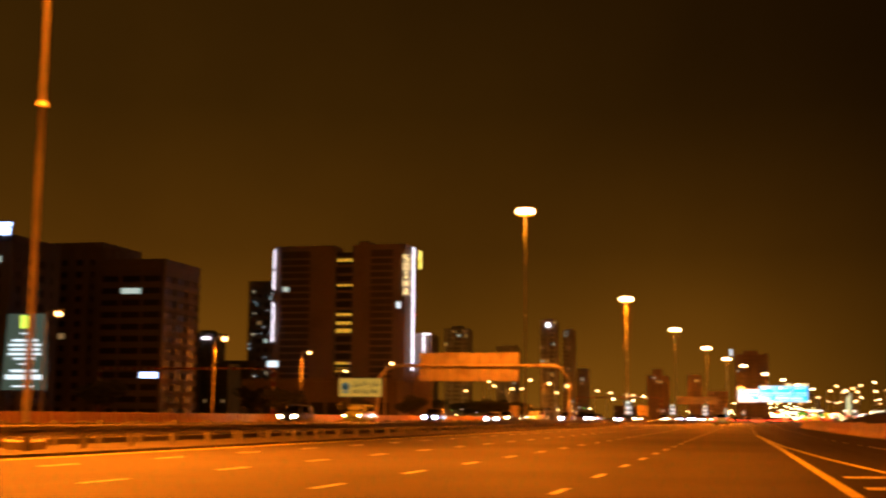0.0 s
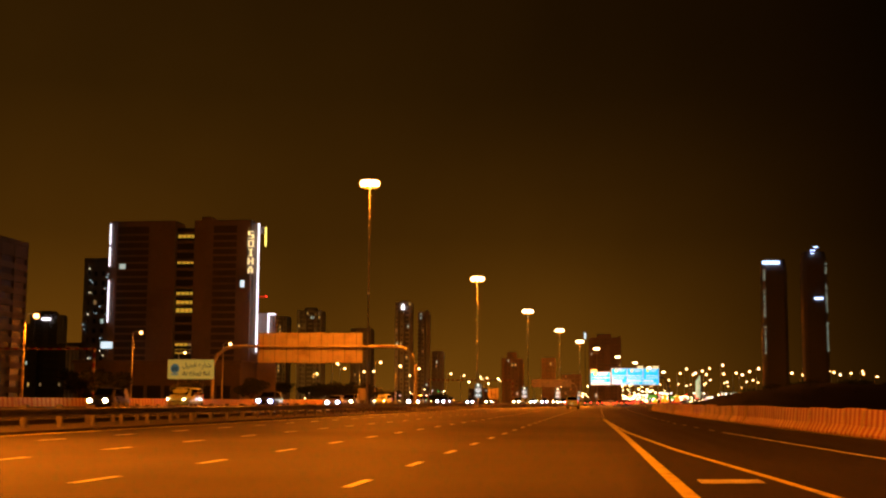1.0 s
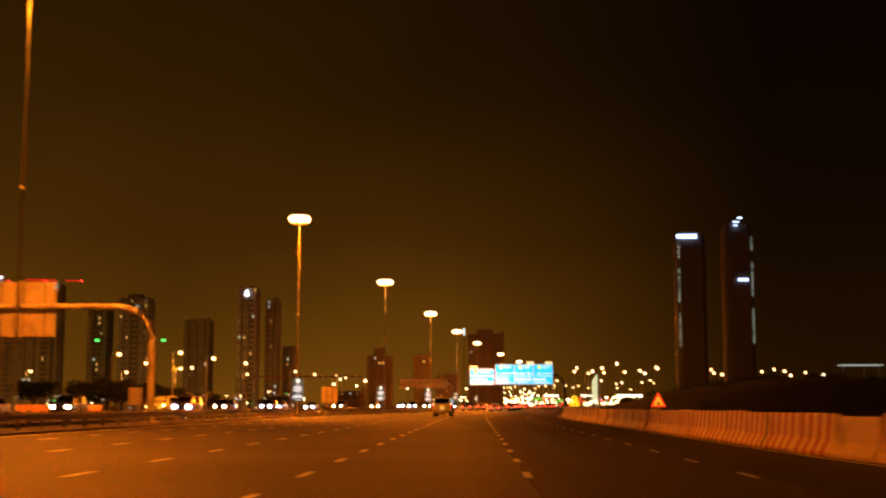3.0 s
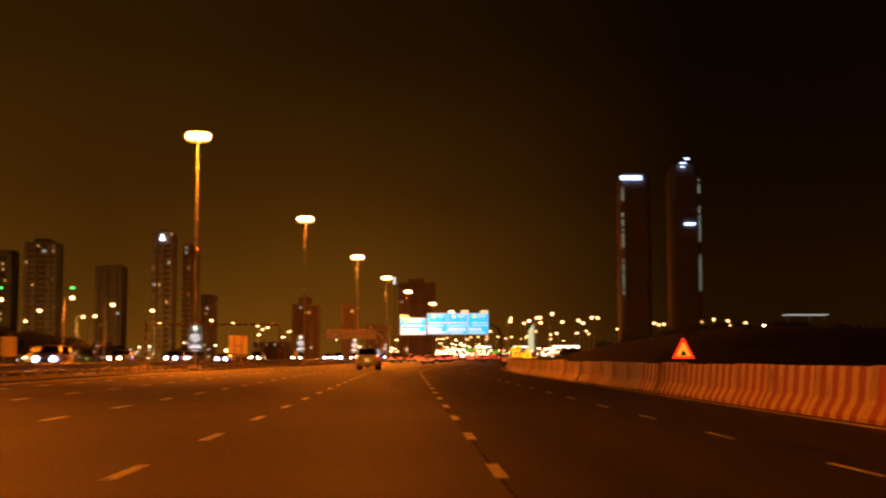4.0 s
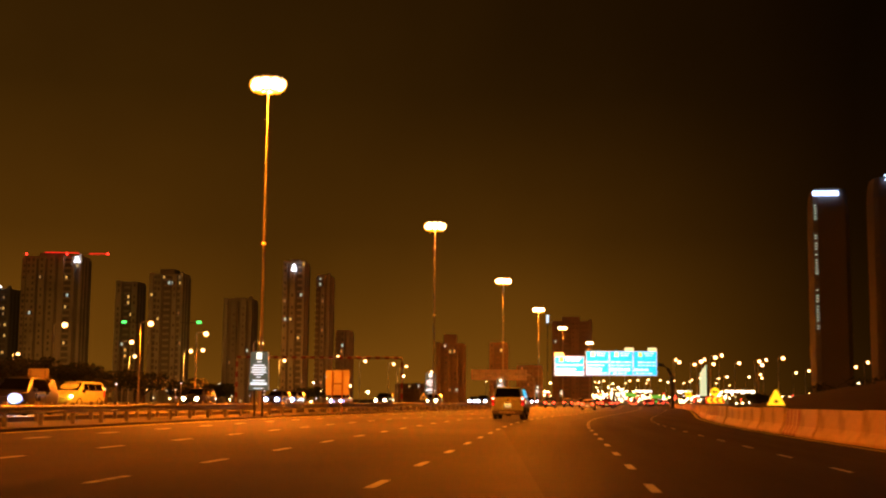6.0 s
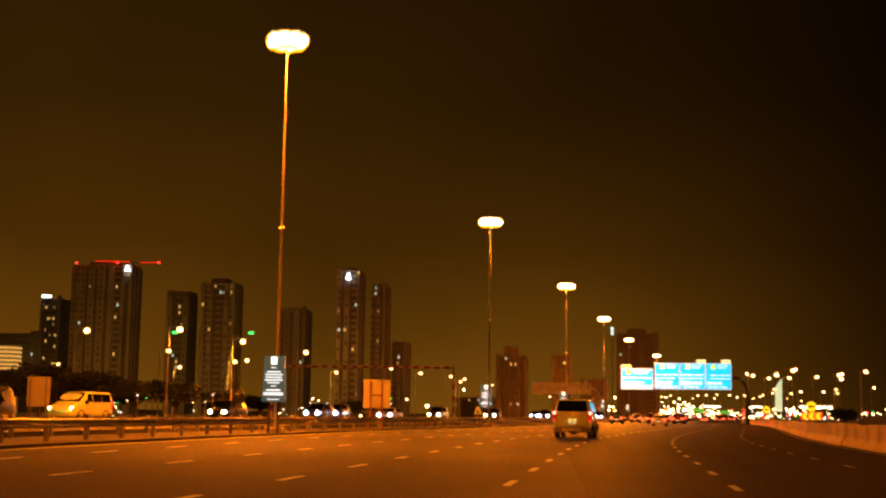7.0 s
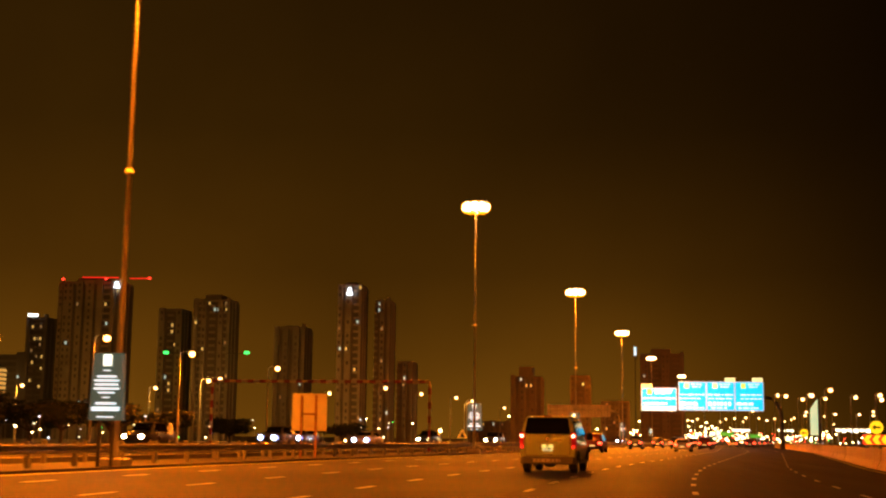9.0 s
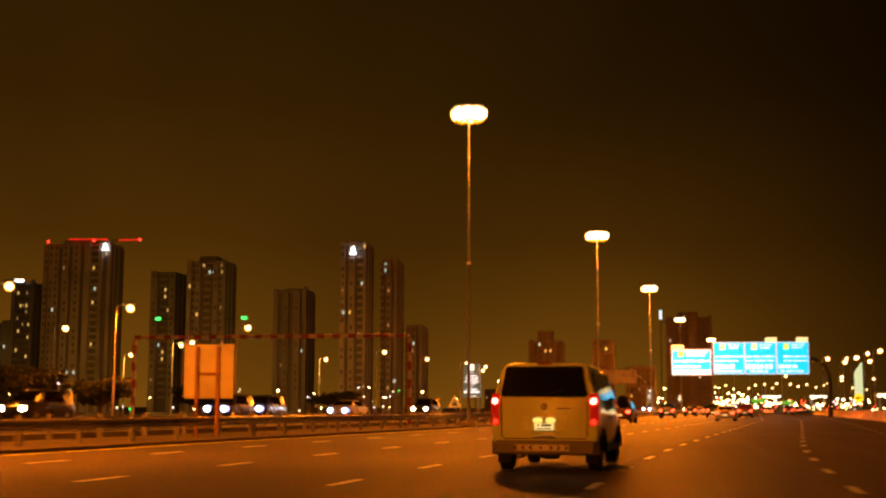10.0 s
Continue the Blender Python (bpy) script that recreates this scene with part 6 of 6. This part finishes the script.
def car(at, turn, paint, tall, tail, head, label, group, lamp_size=1.0):
    """A car 4.4 m long, its tail at y = -2.2 and its nose towards +y; tall: 0 saloon, 1 off-roader."""
    c = thing("car", label, "car", at, turn, group)
    h, belt, zb = 1.45 + 0.30 * tall, 0.92 + 0.12 * tall, 0.24 + 0.08 * tall
    boot = belt + (0.06 if not tall else 0.0)
    body = loft([
        (-2.20, car_half(0.78, zb + 0.14, belt - 0.14, boot - 0.06, 0.62)),
        (-2.08, car_half(0.87, zb, belt - 0.02, (boot if not tall else h - 0.25), 0.68)),
        (-1.55 - 0.3 * tall, car_half(0.89, zb, belt, (boot + 0.10 if not tall else h - 0.05), 0.70)),
        (-0.90, car_half(0.89, zb, belt, h - 0.04, 0.64)),
        (0.10, car_half(0.89, zb, belt, h, 0.64)),
        (0.55, car_half(0.89, zb, belt, h - 0.10, 0.66)),
        (1.15, car_half(0.88, zb, belt - 0.01, belt + 0.08, 0.70)),
        (1.90, car_half(0.84, zb, belt - 0.10, belt - 0.08, 0.68)),
        (2.18, car_half(0.72, zb + 0.12, belt - 0.26, belt - 0.2, 0.56)),
    ])
    b = part("body", body, paint, c, smooth=True)
    q = 0.30 * (1 - tall)
    ry = -2.11 if tall else -1.72
    part("rear_window", Shape().add([(-0.62, ry - 0.02 - 0.02 * tall, belt + 0.12), (0.62, ry - 0.02 - 0.02 * tall, belt + 0.12), (0.54, ry + 0.10 + q * 1.9, h - 0.16), (-0.54, ry + 0.10 + q * 1.9, h - 0.16), (-0.62, ry + 0.1, belt + 0.10), (0.62, ry + 0.1, belt + 0.10), (0.54, ry + 0.22 + q * 1.9, h - 0.2), (-0.54, ry + 0.22 + q * 1.9, h - 0.2)],
                              [(0, 1, 2, 3), (4, 7, 6, 5), (0, 4, 5, 1), (1, 5, 6, 2), (2, 6, 7, 3), (3, 7, 4, 0)]), CAR_GLASS, b, "dark rear window")
    part("windscreen", Shape().add([(-0.68, 1.14, belt + 0.12), (0.68, 1.14, belt + 0.12), (0.60, 0.56, h - 0.10), (-0.60, 0.56, h - 0.10), (-0.68, 1.0, belt + 0.06), (0.68, 1.0, belt + 0.06), (0.60, 0.46, h - 0.16), (-0.60, 0.46, h - 0.16)],
                              [(0, 1, 2, 3), (4, 7, 6, 5), (0, 4, 5, 1), (1, 5, 6, 2), (2, 6, 7, 3), (3, 7, 4, 0)]), CAR_GLASS, b, "dark windscreen")
    for s in (-1, 1):
        part("side_window", Shape().add([(s * 0.875, -1.2, belt + 0.03), (s * 0.875, 0.85, belt + 0.03), (s * 0.70, 0.40, h - 0.13), (s * 0.70, -0.85, h - 0.13), (s * 0.80, -1.2, belt + 0.03), (s * 0.80, 0.85, belt + 0.03), (s * 0.62, 0.40, h - 0.13), (s * 0.62, -0.85, h - 0.13)],
                              [(0, 1, 2, 3), (4, 7, 6, 5), (0, 4, 5, 1), (1, 5, 6, 2), (2, 6, 7, 3), (3, 7, 4, 0)]), CAR_GLASS, b)
        part("tail_lamp", Shape().box(s * 0.68 - 0.15, s * 0.68 + 0.15, -2.25, -2.02, belt - 0.28, belt - 0.08, 0.03), tail, b, "lit red tail lamp")
        # lamp_size above 1 swells the lamp to take in its glare
        zl, rl = belt - 0.30, 0.15 * lamp_size
        part("headlamp", Shape().rings([[(s * 0.60 + rl * q * 1.25 * math.cos(a), d, zl + rl * q * math.sin(a)) for a in [2 * math.pi * k / 14 for k in range(14)]] for q, d in ((0.9, 1.90), (1.0, 2.16), (0.8, 2.22), (0.4, 2.25))]), HEAD_RIM if head is HEAD_LIT else head, b, "headlamp", smooth=True)
        if head is HEAD_LIT:
            part("reflector", Shape().disc((s * 0.60, 2.2, zl), 1, rl * 0.72, rl * 0.5, 0.065, 14), head, b, "dazzling white reflector")
        part("mirror", Shape().box(s * 0.97 - 0.1, s * 0.97 + 0.1, 0.78, 0.9, belt + 0.02, belt + 0.16, 0.03), paint, b)
        for y in (-1.35, 1.38):
            wheel(c, s * 0.78, y, 0.31 + 0.05 * tall, 0.2)
    part("bumper", Shape().box(-0.80, 0.80, -2.27, -2.12, zb + 0.04, zb + 0.24, 0.05), PLASTIC if tall else paint, b)
    part("number_plate", Shape().box(-0.24, 0.24, -2.285, -2.272, zb + 0.25, zb + 0.36), PLATE_LIT, b, "pale number plate")
    return c


GROUP_A = "cars ahead on the carriageway"
RED = car((-5.6, 262.0, 0), 0, PAINT_CARS[0], 1, TAIL_FAR, HEAD_WARM, "dark red hatchback with lit tail lamps", GROUP_A)
BLK = car((-9.3, 282.0, 0), 0, PAINT_CARS[1], 1, TAIL_FAR, HEAD_WARM, "black off-road car with lit tail lamps", GROUP_A)
TAXI = car((3.0, 278.0, 0), 0, PAINT_CARS[4], 0, TAIL_FAR, HEAD_WARM, "beige saloon car with lit tail lamps", GROUP_A)
WHT = car((-1.8, 322.0, 0), 0, PAINT_CARS[3], 0, TAIL_FAR, HEAD_WARM, "white saloon car with lit tail lamps", GROUP_A)
for c, x, y in ((RED, -12.2, 278.0), (BLK, -13.3, 330.0), (TAXI, -5.6, 298.0), (WHT, -15.3, 300.0)):
    c.location = (x + bend(y), y, 0.006)
    c.rotation_euler = (0, 0, heading(y))
rng = random.Random(11)
for y in (340, 346, 352, 359, 366, 374, 384, 392, 400, 410, 428, 436, 455, 470, 492, 510, 534, 556, 580, 610, 640, 680):
    base = rng.choice((RED, BLK, BLK, RED, TAXI, WHT, BLK))
    lane = rng.choice((-12.4, -8.4, -4.5, -0.8, 2.8) if y > 400 else (-12.4, -8.6, -4.6))
    copy_thing(base, Matrix.Translation((lane + bend(y), y, 0.006)) @ Matrix.Rotation(heading(y), 4, "Z"))

GROUP_B = "oncoming cars on the opposite carriageway"
OFF = emitting("unlit_tail_lens", (0.3, 0.01, 0.008), 0.1)
ON1 = car((-26.0, 226.0, 0), 180, PAINT_CARS[1], 1, OFF, HEAD_LIT, "black off-road car with dazzling headlamps", GROUP_B, 1.65)
ON2 = car((-26.0, 250.0, 0), 180, PAINT_CARS[2], 0, OFF, HEAD_LIT, "silver saloon car with dazzling headlamps", GROUP_B, 1.6)
ON3 = car((-26.0, 79.0, 0), 180, PAINT_CARS[1], 1, OFF, HEAD_WARM, "black off-road car with warm headlamps", GROUP_B, 0.95)
for c, x, y in ((ON1, -36.4, 262.0), (ON2, -33.2, 276.0), (ON3, -36.4, 100.0)):
    c.location = (x + bend(y), y, OPP + 0.006)
    c.rotation_euler = (0, 0, math.pi + heading(y))
for y in (149, 176, 184, 240, 268, 296, 312, 338, 368, 392, 415, 445, 480, 520):
    lane = rng.choice((-25.0, -29.0, -32.8, -36.6))
    base = rng.choice((ON1, ON2, ON3, ON3))
    copy_thing(base, Matrix.Translation((lane + bend(y), y, OPP + 0.006)) @ Matrix.Rotation(math.pi + heading(y), 4, "Z"))
copy_thing(ON_VAN, Matrix.Translation((-36.6, 121.0, OPP + 0.006)) @ Matrix.Rotation(math.pi, 4, "Z"))
copy_thing(ON1, Matrix.Translation((-32.8, 134.0, OPP + 0.006)) @ Matrix.Rotation(math.pi, 4, "Z"))
